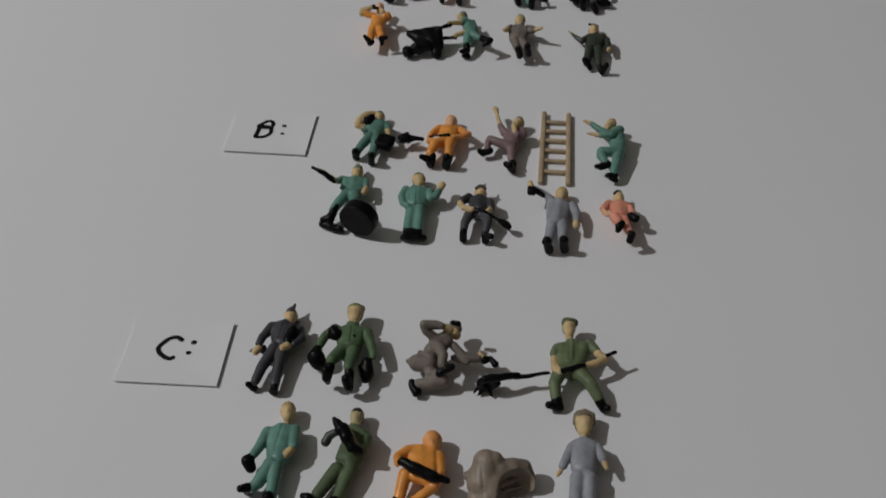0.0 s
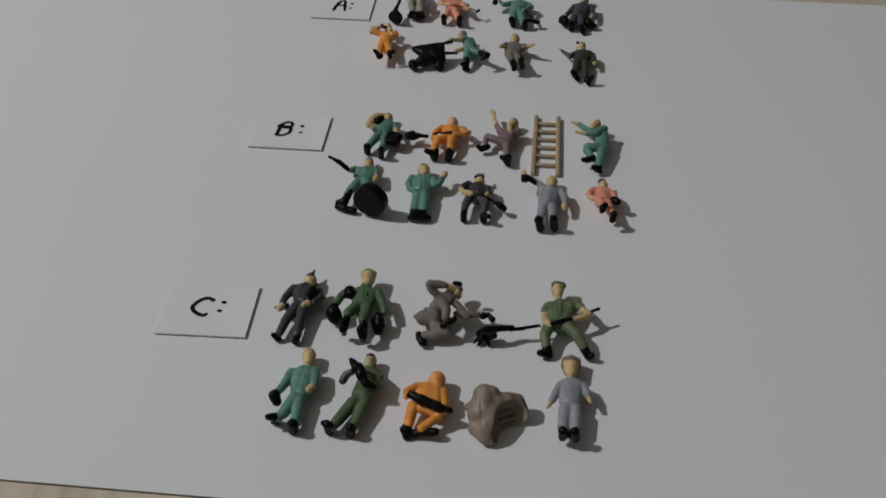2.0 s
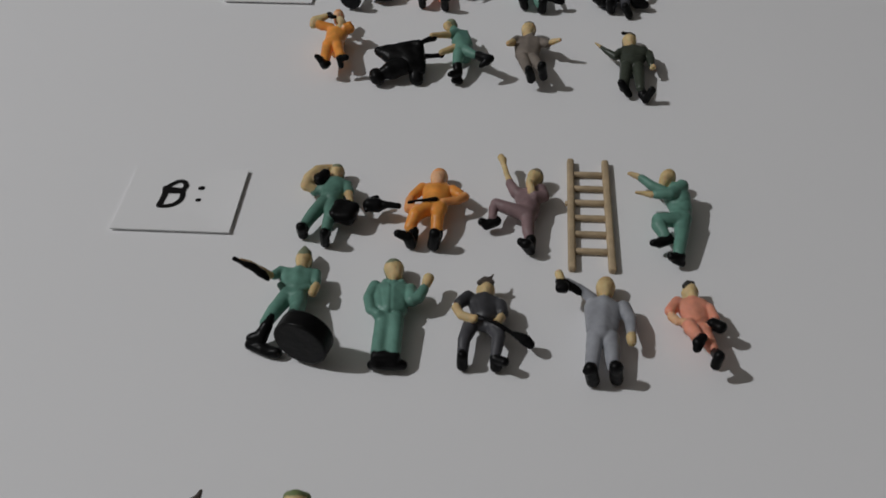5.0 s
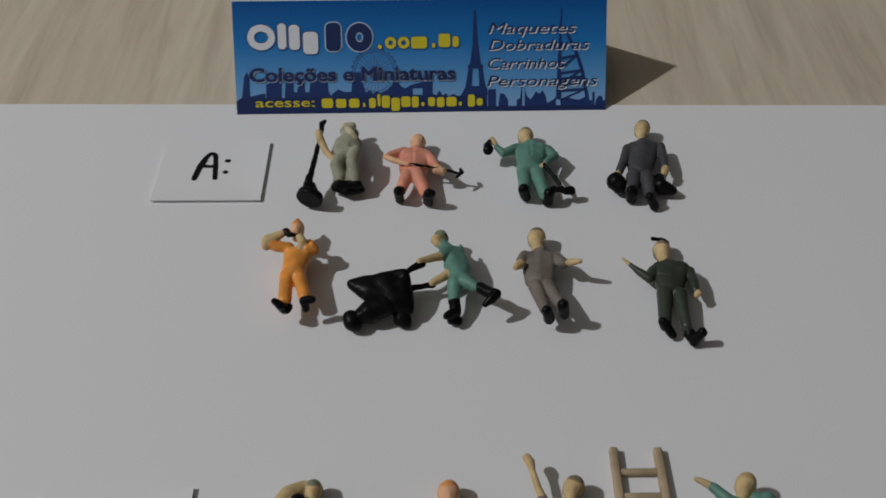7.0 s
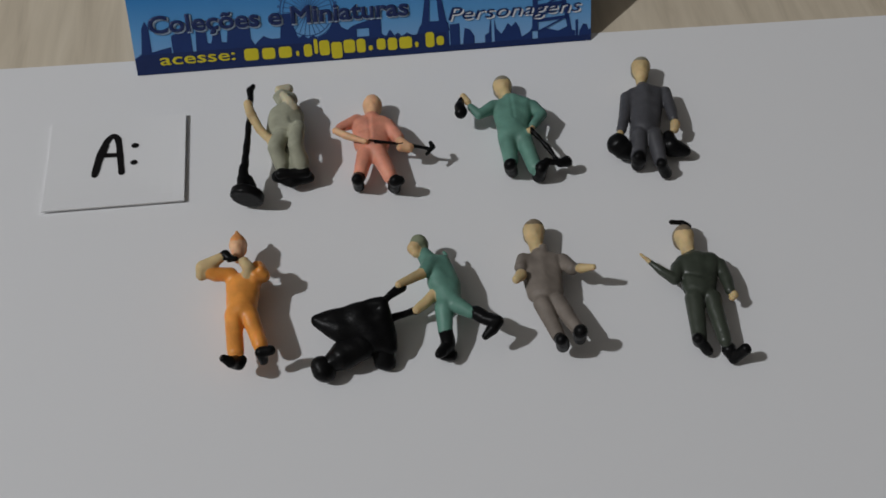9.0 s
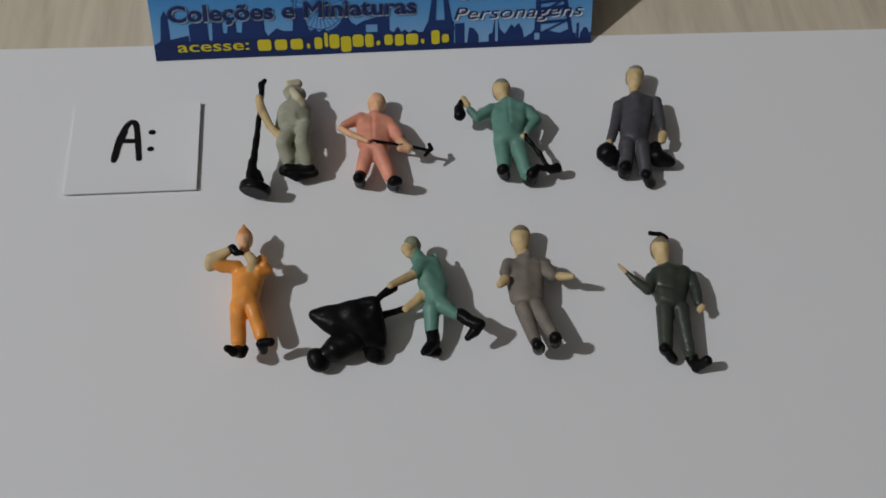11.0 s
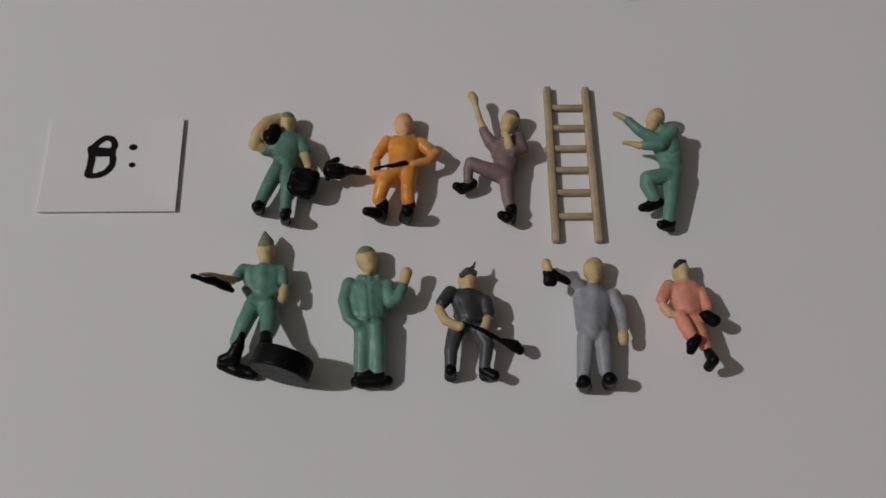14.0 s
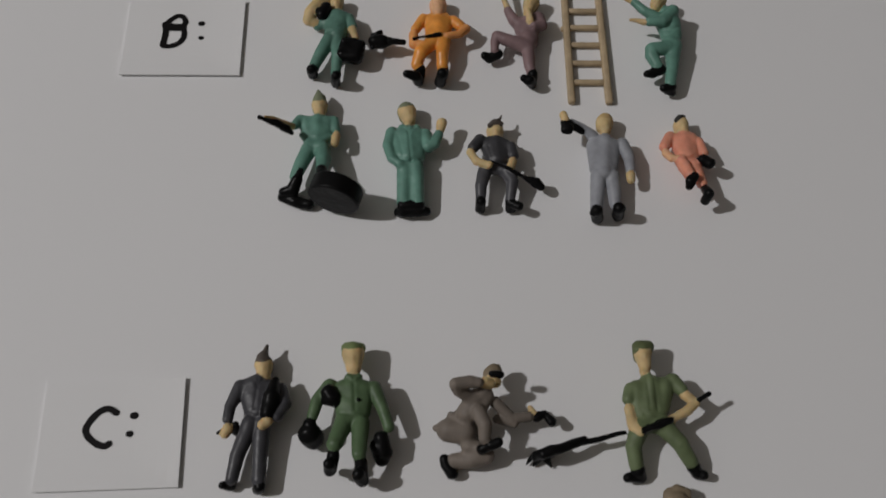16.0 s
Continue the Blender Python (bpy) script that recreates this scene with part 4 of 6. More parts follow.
c.limb('teal', (0.13, -2.19, 3.75, 1.20), (-0.03, -4.90, 3.25, 0.93))
c.limb('black', (0.06, -5.43, 3.05, 0.90), (0.17, -6.61, 1.98, 0.94), (-0.77, -7.72, 2.75, 0.71), (-1.25, -8.25, 2.95, 0.50))
c.limb('black', (0.61, -7.37, 0.97, 0.72), (-0.40, -7.47, 1.03, 0.65))
c.limb('teal', (1.56, -2.00, 4.15, 1.12), (3.20, -3.50, 4.35, 0.78))
c.limb('black', (3.90, -3.57, 4.35, 0.90), (5.00, -4.69, 4.55, 0.86), (6.19, -5.44, 4.95, 0.89), (5.59, -6.30, 4.75, 0.78), (4.68, -7.02, 4.35, 0.50))
c.done()

c = Casting('figurine', 'taupe grey plastic figurine with arms held forward', 30.2, 160.8, 0.3)
c.head('skin', 'hair_brown', (-0.50, 9.84, 2.65), (-0.74, 7.72, 2.95), 1.39)
c.limb('taupe', (-2.07, 4.63, 2.65, 1.33), (-1.85, -0.03, 2.85, 1.22), soft=0.72)
c.limb('taupe', (0.95, 4.70, 2.65, 1.33), (0.45, 0.09, 2.85, 1.23), soft=0.72)
c.limb('taupe', (-0.46, 5.30, 2.75, 1.33), (-0.84, -0.31, 3.15, 1.22), soft=0.72)
c.limb('taupe', (-0.22, 5.71, 1.30, 1.30), (-0.20, -0.09, 1.30, 1.30), soft=0.72)
c.limb('taupe', (-2.75, 5.21, 2.95, 0.90), (-3.37, 3.64, 3.55, 0.85))
c.limb('skin', (-3.72, 2.02, 4.35, 0.78), (-4.44, 1.28, 4.55, 0.55))
c.limb('taupe', (2.38, 4.54, 2.95, 0.98), (3.07, 2.67, 3.95, 0.89))
c.limb('skin', (4.01, 2.06, 4.75, 0.63), (5.40, 1.57, 5.55, 0.41))
c.limb('taupe', (-1.48, -1.82, 3.25, 1.17), (-0.44, -6.79, 3.75, 0.85))
c.limb('taupe', (0.43, -1.67, 3.25, 1.17), (1.95, -6.01, 3.95, 0.85))
c.limb('black', (0.20, -7.62, 2.55, 0.86), (-0.48, -8.20, 5.15, 0.77), (-0.39, -7.27, 3.75, 0.71))
c.limb('black', (2.40, -6.83, 2.75, 0.83), (1.98, -7.48, 5.55, 0.88))
c.limb('taupe', (0.15, 6.63, 3.35, 0.47), (-0.26, 5.28, 3.55, 0.47))
c.done()

c = Casting('figurine', 'dark olive green plastic figurine with a black crested helmet', 49.5, 159.7, 0.3)
c.limb('black', (-0.85, 10.75, 2.55, 0.39), (0.43, 10.53, 2.55, 0.35), (1.30, 9.86, 2.45, 0.39))
c.head('skin', 'hair_brown', (0.29, 8.51, 2.25), (0.14, 6.47, 2.55), 1.33)
c.limb('olive_dark', (-0.78, 3.97, 2.35, 1.34), (-0.81, 0.22, 2.45, 1.20), soft=0.72)
c.limb('olive_dark', (2.54, 4.02, 2.35, 1.34), (0.94, -0.30, 2.45, 1.20), soft=0.72)
c.limb('olive_dark', (0.80, 4.32, 2.55, 1.34), (-0.05, -0.41, 2.65, 1.24), soft=0.72)
c.limb('olive_dark', (1.27, 4.84, 1.30, 1.30), (0.47, -0.92, 1.30, 1.30), soft=0.72)
c.limb('olive_dark', (-1.89, 3.41, 2.55, 0.98), (-2.94, 1.50, 2.95, 0.78), (-4.50, 2.76, 3.25, 0.58), (-5.51, 3.94, 3.35, 0.35))
c.limb('skin', (-5.75, 4.23, 3.35, 0.32), (-6.66, 5.48, 3.35, 0.17))
c.limb('olive_dark', (3.73, 3.39, 2.45, 0.91), (3.92, 0.88, 2.75, 0.82), (3.85, -0.82, 2.85, 0.66))
c.limb('skin', (4.17, -1.54, 2.85, 0.56), (3.82, -1.94, 2.85, 0.45))
c.limb('olive_dark', (-0.96, -1.37, 2.55, 1.23), (-1.69, -6.79, 2.25, 0.94))
c.limb('olive_dark', (1.30, -1.59, 2.55, 1.19), (1.39, -7.58, 2.25, 0.86))
c.limb('black', (-1.70, -7.21, 1.84, 0.88), (-2.28, -7.55, 3.15, 0.72), (-0.62, -8.33, 1.03, 0.66))
c.limb('black', (1.88, -8.47, 1.44, 0.88), (2.36, -9.55, 0.97, 0.73), (3.25, -9.54, 3.15, 0.68))
c.groove(0.14, (-1.49, 1.92, 2.74), (0.46, 1.02, 3.14), (3.08, 1.61, 2.64))
c.done()

c = Casting('figurine', 'green plastic figurine shouldering a bag and holding a case', -3.0, 116.6, 0.3)
c.head('skin', 'hair_teal', (0.60, 7.55, 2.25), (0.62, 6.28, 2.55), 1.20)
c.limb('skin', (-0.65, 7.85, 2.55, 0.87), (-2.38, 6.60, 2.95, 1.13), (-3.51, 4.63, 2.95, 1.21), (-3.89, 3.35, 2.65, 1.03), (-2.90, 2.96, 2.35, 0.78))
c.limb('teal_dark', (-2.45, 2.58, 1.84, 0.71), (-1.27, 3.01, 2.11, 0.89))
c.limb('black', (-0.98, 5.36, 3.55, 0.91), (-1.65, 3.89, 3.55, 0.95), (-1.92, 4.28, 3.55, 0.86))
c.limb('teal_dark', (0.09, 4.40, 2.25, 1.07), (-0.03, 0.57, 2.35, 1.24), soft=0.72)
c.limb('teal_dark', (1.95, 4.12, 2.25, 1.16), (1.47, 0.39, 2.35, 1.15), soft=0.72)
c.limb('teal_dark', (0.97, 4.32, 2.55, 1.07), (0.86, 0.16, 2.75, 1.23), soft=0.72)
c.limb('teal_dark', (0.78, 5.13, 1.20, 1.20), (0.49, 0.84, 1.20, 1.20), soft=0.72)
c.limb('teal_dark', (2.90, 3.91, 2.45, 0.89), (3.60, 1.90, 2.75, 0.80))
c.limb('skin', (3.55, 1.26, 2.85, 0.69), (4.17, -0.86, 3.25, 0.55))
c.block('black', (3.51, -3.35, 3.00), (2.15, 2.2, 1.2), -12, 1.0)
c.limb('black', (2.07, -1.92, 3.95, 0.34), (4.18, -1.72, 3.95, 0.34))
c.limb('teal_dark', (-0.34, -0.87, 2.55, 1.23), (-1.48, -3.61, 2.75, 1.09), (-2.53, -5.90, 2.35, 0.91))
c.limb('teal_dark', (1.07, -1.15, 2.55, 1.14), (1.17, -4.25, 2.75, 0.96), (1.04, -7.44, 2.35, 0.82))
c.limb('black', (-2.91, -6.73, 0.90, 0.85), (-2.93, -7.22, 2.95, 0.83), (-2.57, -6.29, 1.84, 0.76))
c.limb('black', (0.93, -8.36, 0.90, 0.80), (1.21, -9.10, 3.85, 0.74), (1.11, -7.69, 2.11, 0.76))
c.groove(0.13, (-1.88, 0.91, 2.74), (0.06, 0.23, 3.24), (1.86, 1.20, 2.74))
c.done()

c = Casting('figurine', 'orange plastic figurine gripping a long-handled black tool', 12.8, 115.5, 0.3)
c.head('peach', 'peach_orange', (2.31, 8.49, 2.10), (2.40, 7.01, 2.40), 1.41)
c.limb('orange', (0.96, 5.41, 2.75, 0.54), (0.80, 4.12, 2.95, 0.36))
c.limb('orange', (3.58, 5.63, 2.75, 0.54), (3.91, 4.34, 2.95, 0.36))
c.limb('orange', (1.22, 4.29, 2.35, 1.34), (1.31, 1.14, 2.45, 1.24), soft=0.72)
c.limb('orange', (3.41, 4.30, 2.35, 1.34), (3.07, 0.96, 2.45, 1.24), soft=0.72)
c.limb('orange', (2.31, 4.51, 2.65, 1.25), (2.15, 0.58, 2.95, 1.23), soft=0.72)
c.limb('orange', (2.32, 5.37, 1.20, 1.20), (2.15, 1.08, 1.20, 1.20), soft=0.72)
c.limb('orange', (-0.22, 5.04, 2.55, 0.94), (-1.53, 2.62, 2.85, 0.84))
c.limb('peach_orange', (-1.92, 1.26, 3.05, 0.81), (-1.89, -0.93, 3.25, 0.81), (-0.40, -1.05, 3.65, 0.59))
c.limb('orange', (4.85, 4.68, 2.55, 0.98), (6.01, 3.44, 2.85, 0.93))
c.limb('peach_orange', (7.00, 2.66, 3.05, 0.78), (5.89, 1.27, 3.45, 0.69), (3.72, 0.46, 3.85, 0.60))
c.limb('black', (-1.87, -0.46, 4.25, 0.22), (0.26, -0.09, 4.45, 0.25), (2.48, 0.40, 4.45, 0.31))
c.limb('black', (-3.62, -0.58, 3.45, 0.51), (-5.76, -0.50, 3.45, 0.55))
c.limb('black', (-6.18, -0.39, 3.25, 0.77), (-7.18, -0.34, 3.15, 1.19), (-8.34, -0.29, 3.05, 1.19))
c.limb('black', (-8.80, 1.09, 2.95, 0.43), (-8.80, -1.46, 2.95, 0.42))
c.limb('black', (-8.06, 1.38, 2.95, 0.43), (-7.49, 1.67, 2.95, 0.43))
c.limb('orange', (0.99, -0.47, 2.95, 1.23), (-0.72, -2.57, 3.35, 1.13), (-1.37, -4.56, 2.55, 0.96))
c.limb('orange', (3.06, -0.46, 2.95, 1.23), (2.89, -2.87, 3.25, 1.05), (2.89, -4.73, 2.55, 0.96))
c.limb('orange', (1.40, 0.02, 2.75, 1.15), (2.90, 0.03, 2.75, 1.15), soft=0.72)
c.limb('black', (-0.80, -5.26, 2.12, 0.93), (-1.05, -6.70, 0.97, 0.93), (-1.50, -7.05, 2.75, 0.92), (-3.02, -6.99, 3.35, 0.67))
c.limb('black', (3.06, -5.24, 2.11, 0.93), (2.57, -6.88, 0.97, 0.98), (2.80, -7.17, 3.75, 0.96))
c.done()

c = Casting('figurine', 'dull mauve plastic figurine with one leg and arm raised', 28.5, 117.2, 0.3)
c.limb('skin', (-3.08, 10.99, 3.55, 0.62), (-2.75, 10.39, 3.55, 0.66), (-2.52, 9.20, 3.35, 0.44), (-1.88, 6.79, 3.05, 0.48), (-1.49, 5.66, 2.95, 0.57))
c.limb('mauve', (-1.41, 5.13, 2.85, 0.72), (-0.43, 3.35, 2.55, 0.99))
c.head('skin', 'hair_brown', (2.82, 7.34, 2.55), (2.20, 5.75, 2.85), 1.33)
c.limb('mauve', (3.76, 3.91, 2.65, 1.08), (4.20, 1.85, 3.15, 0.98), (2.74, 1.24, 3.85, 0.67))
c.limb('skin', (2.23, 1.97, 4.25, 0.56), (1.78, 3.72, 4.55, 0.52))
c.limb('mauve', (0.58, 2.49, 2.35, 1.17), (1.28, -1.18, 2.35, 1.16), soft=0.72)
c.limb('mauve', (2.64, 2.90, 2.35, 1.26), (2.45, -1.17, 2.35, 1.11), soft=0.72)
c.limb('mauve', (1.59, 2.77, 2.55, 1.17), (1.71, -1.87, 2.75, 1.15), soft=0.72)
c.limb('mauve', (1.84, 3.57, 1.20, 1.20), (2.07, -1.01, 1.20, 1.20), soft=0.72)
c.limb('mauve', (1.02, -2.22, 2.85, 1.24), (-2.16, -1.32, 3.25, 1.06), (-3.47, -0.66, 3.25, 0.97), (-3.90, -1.60, 3.05, 0.79), (-4.01, -3.14, 2.75, 0.66))
c.limb('black', (-3.31, -3.54, 2.11, 0.81), (-4.81, -4.16, 1.84, 0.86), (-5.67, -4.06, 2.35, 0.68))
c.limb('mauve', (1.69, -2.67, 2.65, 1.15), (1.81, -5.95, 2.45, 0.96), (2.02, -7.33, 2.25, 0.79))
c.limb('black', (2.24, -7.75, 2.35, 0.85), (2.26, -8.71, 0.97, 0.85), (1.53, -9.33, 2.95, 0.92), (0.70, -9.16, 3.15, 0.67))
c.groove(0.12, (-0.58, 0.60, 2.94), (0.84, 0.02, 3.44), (2.54, 0.78, 2.84))
c.done()

c = Casting('figurine', 'green plastic figurine climbing with both arms reaching', 52.2, 116.2, 0.3)
c.head('skin', 'skin_dark', (1.04, 8.08, 3.90), (0.30, 6.69, 4.20), 1.24)
c.limb('teal', (2.21, 5.80, 3.40, 1.18), (2.79, 3.58, 3.50, 1.53), (3.05, 0.95, 3.00, 1.34), soft=0.72)
c.limb('teal', (2.25, -0.78, 3.00, 1.51), (2.74, -0.97, 3.00, 1.42), soft=0.72)
c.limb('teal', (1.00, 4.21, 3.40, 1.17), (1.96, 1.14, 3.00, 1.16), soft=0.72)
c.limb('teal', (3.13, 6.04, 1.20, 1.20), (3.38, 0.61, 1.20, 1.20), soft=0.72)
c.limb('teal', (0.27, 4.42, 3.70, 0.99), (-1.74, 5.60, 4.00, 0.81), (-3.28, 7.38, 4.00, 0.68))
c.limb('skin', (-3.92, 7.87, 4.00, 0.53), (-4.87, 8.53, 3.90, 0.40), (-5.37, 8.72, 3.90, 0.26))
c.limb('teal', (2.89, 5.14, 4.50, 1.17), (0.82, 2.74, 4.90, 0.98), (-1.34, 2.74, 4.70, 0.76))
c.limb('skin', (-2.25, 2.70, 4.60, 0.56), (-3.45, 3.14, 4.50, 0.39), (-4.54, 3.23, 4.50, 0.26))
c.limb('teal', (1.53, -1.77, 3.40, 1.24), (-1.21, -2.33, 3.70, 1.19), (-1.35, -3.35, 3.50, 1.14), (-0.59, -5.30, 3.30, 0.92))
c.limb('black', (0.04, -5.74, 2.90, 0.94), (-1.33, -6.48, 2.70, 0.85), (-2.32, -6.77, 2.90, 0.59))
c.limb('teal', (2.68, -1.22, 3.10, 1.42), (2.12, -5.08, 2.90, 1.06), (1.50, -8.27, 2.60, 0.92))
c.limb('black', (1.69, -8.98, 2.19, 0.85), (0.22, -9.37, 2.60, 0.68))
c.limb('black', (2.02, -9.32, 1.39, 0.68), (0.88, -9.40, 1.92, 0.59))
c.groove(0.13, (0.25, 1.71, 4.00), (2.26, 1.22, 4.20), (3.86, 2.12, 4.00))
c.groove(0.1, (1.14, 4.60, 4.40), (2.48, 3.31, 4.60))
c.done()

c = Casting('figurine', 'green plastic figurine with one boot on a black drum', -5.9, 94.5, 0.3)
c.limb('hair_teal', (1.24, 11.04, 2.35, 0.25), (1.49, 9.62, 2.35, 1.07))
c.head('skin', 'hair_teal', (1.57, 8.30, 2.35), (1.70, 6.69, 2.65), 1.24)
c.limb('teal', (-0.42, 4.75, 2.35, 1.25), (0.40, 1.69, 2.35, 1.08), soft=0.72)
c.limb('teal', (3.03, 4.75, 2.35, 1.26), (2.58, 1.69, 2.35, 1.08), soft=0.72)
c.limb('teal', (1.34, 4.79, 2.65, 1.25), (1.53, 1.74, 2.65, 1.16), soft=0.72)
c.limb('teal', (1.13, 5.24, 1.20, 1.20), (1.39, 0.88, 1.20, 1.20), soft=0.72)
c.limb('teal', (-0.88, 2.16, 2.85, 0.50), (-0.10, 1.11, 2.95, 0.58), (1.11, 0.49, 3.05, 0.58), (2.32, 0.90, 3.05, 0.58), (3.48, 1.99, 2.85, 0.50))
c.limb('teal', (-1.34, 5.13, 2.65, 0.92), (-2.02, 3.85, 3.25, 0.75))
c.limb('skin', (-2.55, 3.05, 3.95, 0.64), (-3.33, 2.80, 5.15, 0.51), (-5.00, 2.66, 6.85, 0.35), (-6.11, 2.20, 7.95, 0.23))
c.limb('black', (-6.84, 1.70, 8.55, 0.35), (-5.75, 1.54, 7.95, 0.39), (-4.41, 1.55, 7.15, 0.62), (-2.94, 1.31, 5.95, 0.63), (-2.25, 0.98, 5.35, 0.39))
c.limb('teal', (3.98, 5.01, 2.55, 0.92), (4.41, 3.34, 2.85, 0.75))
c.limb('skin', (4.58, 2.08, 3.05, 0.64), (4.37, 0.57, 3.25, 0.68))
c.limb('teal', (0.22, -0.64, 2.75, 1.23), (-0.73, -3.17, 2.95, 1.14), (-1.51, -5.36, 2.75, 0.93))
c.limb('black', (-0.76, -4.68, 3.55, 0.39), (-1.21, -6.08, 2.95, 0.86), (-1.98, -7.55, 2.11, 1.02), (-3.35, -7.66, 1.98, 0.70))
c.limb('black', (-3.58, -8.10, 0.90, 0.79), (-1.45, -8.87, 1.03, 0.94), (0.56, -9.43, 1.03, 0.86))
c.limb('teal', (2.40, -0.55, 2.95, 1.31), (2.75, -2.75, 3.55, 1.18), (2.70, -4.89, 4.55, 0.96))
c.limb('teal', (0.50, -0.14, 2.75, 1.07), (2.05, -0.18, 2.85, 1.07), soft=0.72)
c.limb('black', (2.74, -5.57, 5.15, 0.85), (2.82, -6.88, 5.75, 0.96), (2.22, -7.28, 5.55, 0.61))
c.drum('black', (4.54, -10.75, 4.75), (5.35, -7.96, 4.75), 4.07, 0.3)
c.groove(0.14, (0.37, -0.30, 4.00), (1.35, -0.79, 4.20), (2.55, -0.46, 4.20))
c.done()

c = Casting('figurine', 'green plastic figurine in a long coat waving one hand', 10.8, 92.6, 0.3)
c.head('skin', 'hair_teal', (-0.95, 9.13, 2.25), (-0.59, 7.43, 2.55), 1.47)
c.limb('teal_light', (-2.12, 4.09, 2.35, 1.33), (-1.96, 0.49, 2.55, 1.32), soft=0.72)
c.limb('teal_light', (0.63, 4.43, 2.35, 1.34), (0.68, 0.49, 2.55, 1.32), soft=0.72)
c.limb('teal_light', (-0.78, 4.65, 2.65, 1.42), (-0.62, 0.17, 2.95, 1.40), soft=0.72)
c.limb('teal_light', (-0.83, 4.99, 1.40, 1.40), (-0.66, -0.66, 1.40, 1.40), soft=0.72)
c.limb('teal_light', (-1.73, 5.58, 2.85, 0.67), (-0.77, 4.99, 3.05, 0.58))
c.limb('teal_light', (0.63, 5.59, 2.85, 0.67), (-0.15, 4.99, 3.05, 0.58))
c.limb('teal_light', (-3.30, 4.86, 2.55, 1.04), (-3.92, 2.29, 2.85, 0.87), (-3.29, -0.30, 3.35, 0.78), (-2.17, -1.51, 3.75, 0.65))
c.limb('teal_light', (2.05, 4.52, 2.55, 1.09), (2.54, 2.12, 3.05, 0.99), (3.47, 2.46, 3.25, 0.87), (4.09, 3.98, 3.45, 0.79))
c.limb('skin', (4.40, 5.04, 3.55, 0.73), (4.64, 6.23, 3.55, 0.85))
c.limb('teal_light', (-1.29, -1.56, 2.75, 1.23), (-1.35, -7.53, 2.35, 1.09), soft=0.72)
c.limb('teal_light', (0.56, -1.60, 2.85, 1.18), (0.77, -7.57, 2.45, 1.09), soft=0.72)
c.limb('black', (-2.14, -8.68, 0.97, 0.75), (-1.35, -8.86, 1.58, 0.94), (1.00, -8.80, 1.58, 0.94), (2.28, -8.60, 1.17, 0.67))
c.limb('black', (-1.63, -8.37, 2.55, 0.78), (1.09, -8.31, 2.55, 0.78))
c.groove(0.15, (-0.79, 5.60, 3.64), (-0.57, 2.43, 3.74), (-0.25, -0.95, 3.74))
c.groove(0.12, (-1.71, 5.49, 3.34), (-0.68, 4.11, 3.64), (0.31, 5.49, 3.34))
c.groove(0.16, (-2.79, -0.47, 3.24), (-0.45, -0.95, 3.74), (1.86, -0.38, 3.24))
c.groove(0.1, (-2.41, 3.90, 3.34), (-1.47, -0.26, 3.54))
c.done()

c = Casting('figurine', 'dark grey plastic figurine digging with a black shovel', 24.6, 91.7, 0.3)
c.limb('hair_dark', (0.55, 8.95, 3.15, 0.13), (0.27, 8.17, 3.35, 0.23), (-0.47, 7.44, 3.45, 0.49))
c.limb('hair_dark', (-1.52, 6.79, 3.55, 0.37), (-0.72, 7.35, 3.65, 0.49), (0.40, 7.22, 3.35, 0.41))
c.head('skin', 'skin', (-0.51, 6.44, 2.35), (-0.57, 4.95, 2.65), 1.31)
c.limb('charcoal_dark', (-1.84, 3.80, 2.35, 1.25), (-1.13, 1.04, 2.55, 1.12), soft=0.72)
c.limb('charcoal_dark', (0.76, 3.63, 2.35, 1.25), (0.58, 0.87, 2.55, 1.07), soft=0.72)
c.limb('charcoal_dark', (-0.59, 4.02, 2.65, 1.17), (-0.38, 0.76, 2.85, 1.15), soft=0.72)
c.limb('charcoal_dark', (-0.49, 4.42, 1.20, 1.20), (-0.27, 0.70, 1.20, 1.20), soft=0.72)
c.limb('charcoal_dark', (-3.03, 4.40, 2.75, 1.04), (-4.17, 2.81, 3.15, 0.91))
c.limb('skin', (-4.73, 1.86, 3.25, 0.60), (-3.78, -0.06, 3.75, 0.67), (-1.90, -1.07, 4.25, 0.59))
c.limb('charcoal_dark', (1.81, 3.13, 2.75, 1.00), (2.14, 1.55, 2.95, 0.91))
c.limb('skin', (1.98, 0.16, 3.35, 0.68), (1.50, -1.25, 3.85, 0.63))
c.limb('black', (-1.44, -0.53, 4.55, 0.24), (1.44, -1.84, 4.35, 0.27), (3.78, -2.85, 3.55, 0.32))
c.limb('black', (4.18, -2.87, 3.35, 0.47), (5.52, -3.35, 2.85, 0.87), (6.30, -3.89, 2.55, 0.63))
c.limb('charcoal', (-2.44, -1.34, 2.75, 1.15), (-3.13, -4.03, 3.05, 0.93), (-3.23, -6.42, 2.55, 0.77))
c.limb('charcoal', (0.96, -1.38, 2.85, 1.15), (1.80, -3.28, 3.15, 0.98), (1.44, -6.12, 2.55, 0.77))
c.limb('charcoal', (-1.49, -0.65, 2.65, 0.99), (0.36, -0.98, 2.65, 0.99))
c.limb('black', (-3.17, -7.04, 0.97, 0.83), (-3.25, -6.86, 2.95, 0.78))
c.limb('black', (1.53, -6.90, 0.97, 0.87), (1.43, -6.69, 2.35, 0.79), (2.72, -7.59, 2.95, 0.66))
c.groove(0.13, (-2.63, 0.11, 3.14), (-0.80, -0.58, 3.34), (1.11, 0.10, 3.14))
c.groove(0.1, (-1.74, 2.79, 3.24), (-1.21, 0.41, 3.34))
c.done()

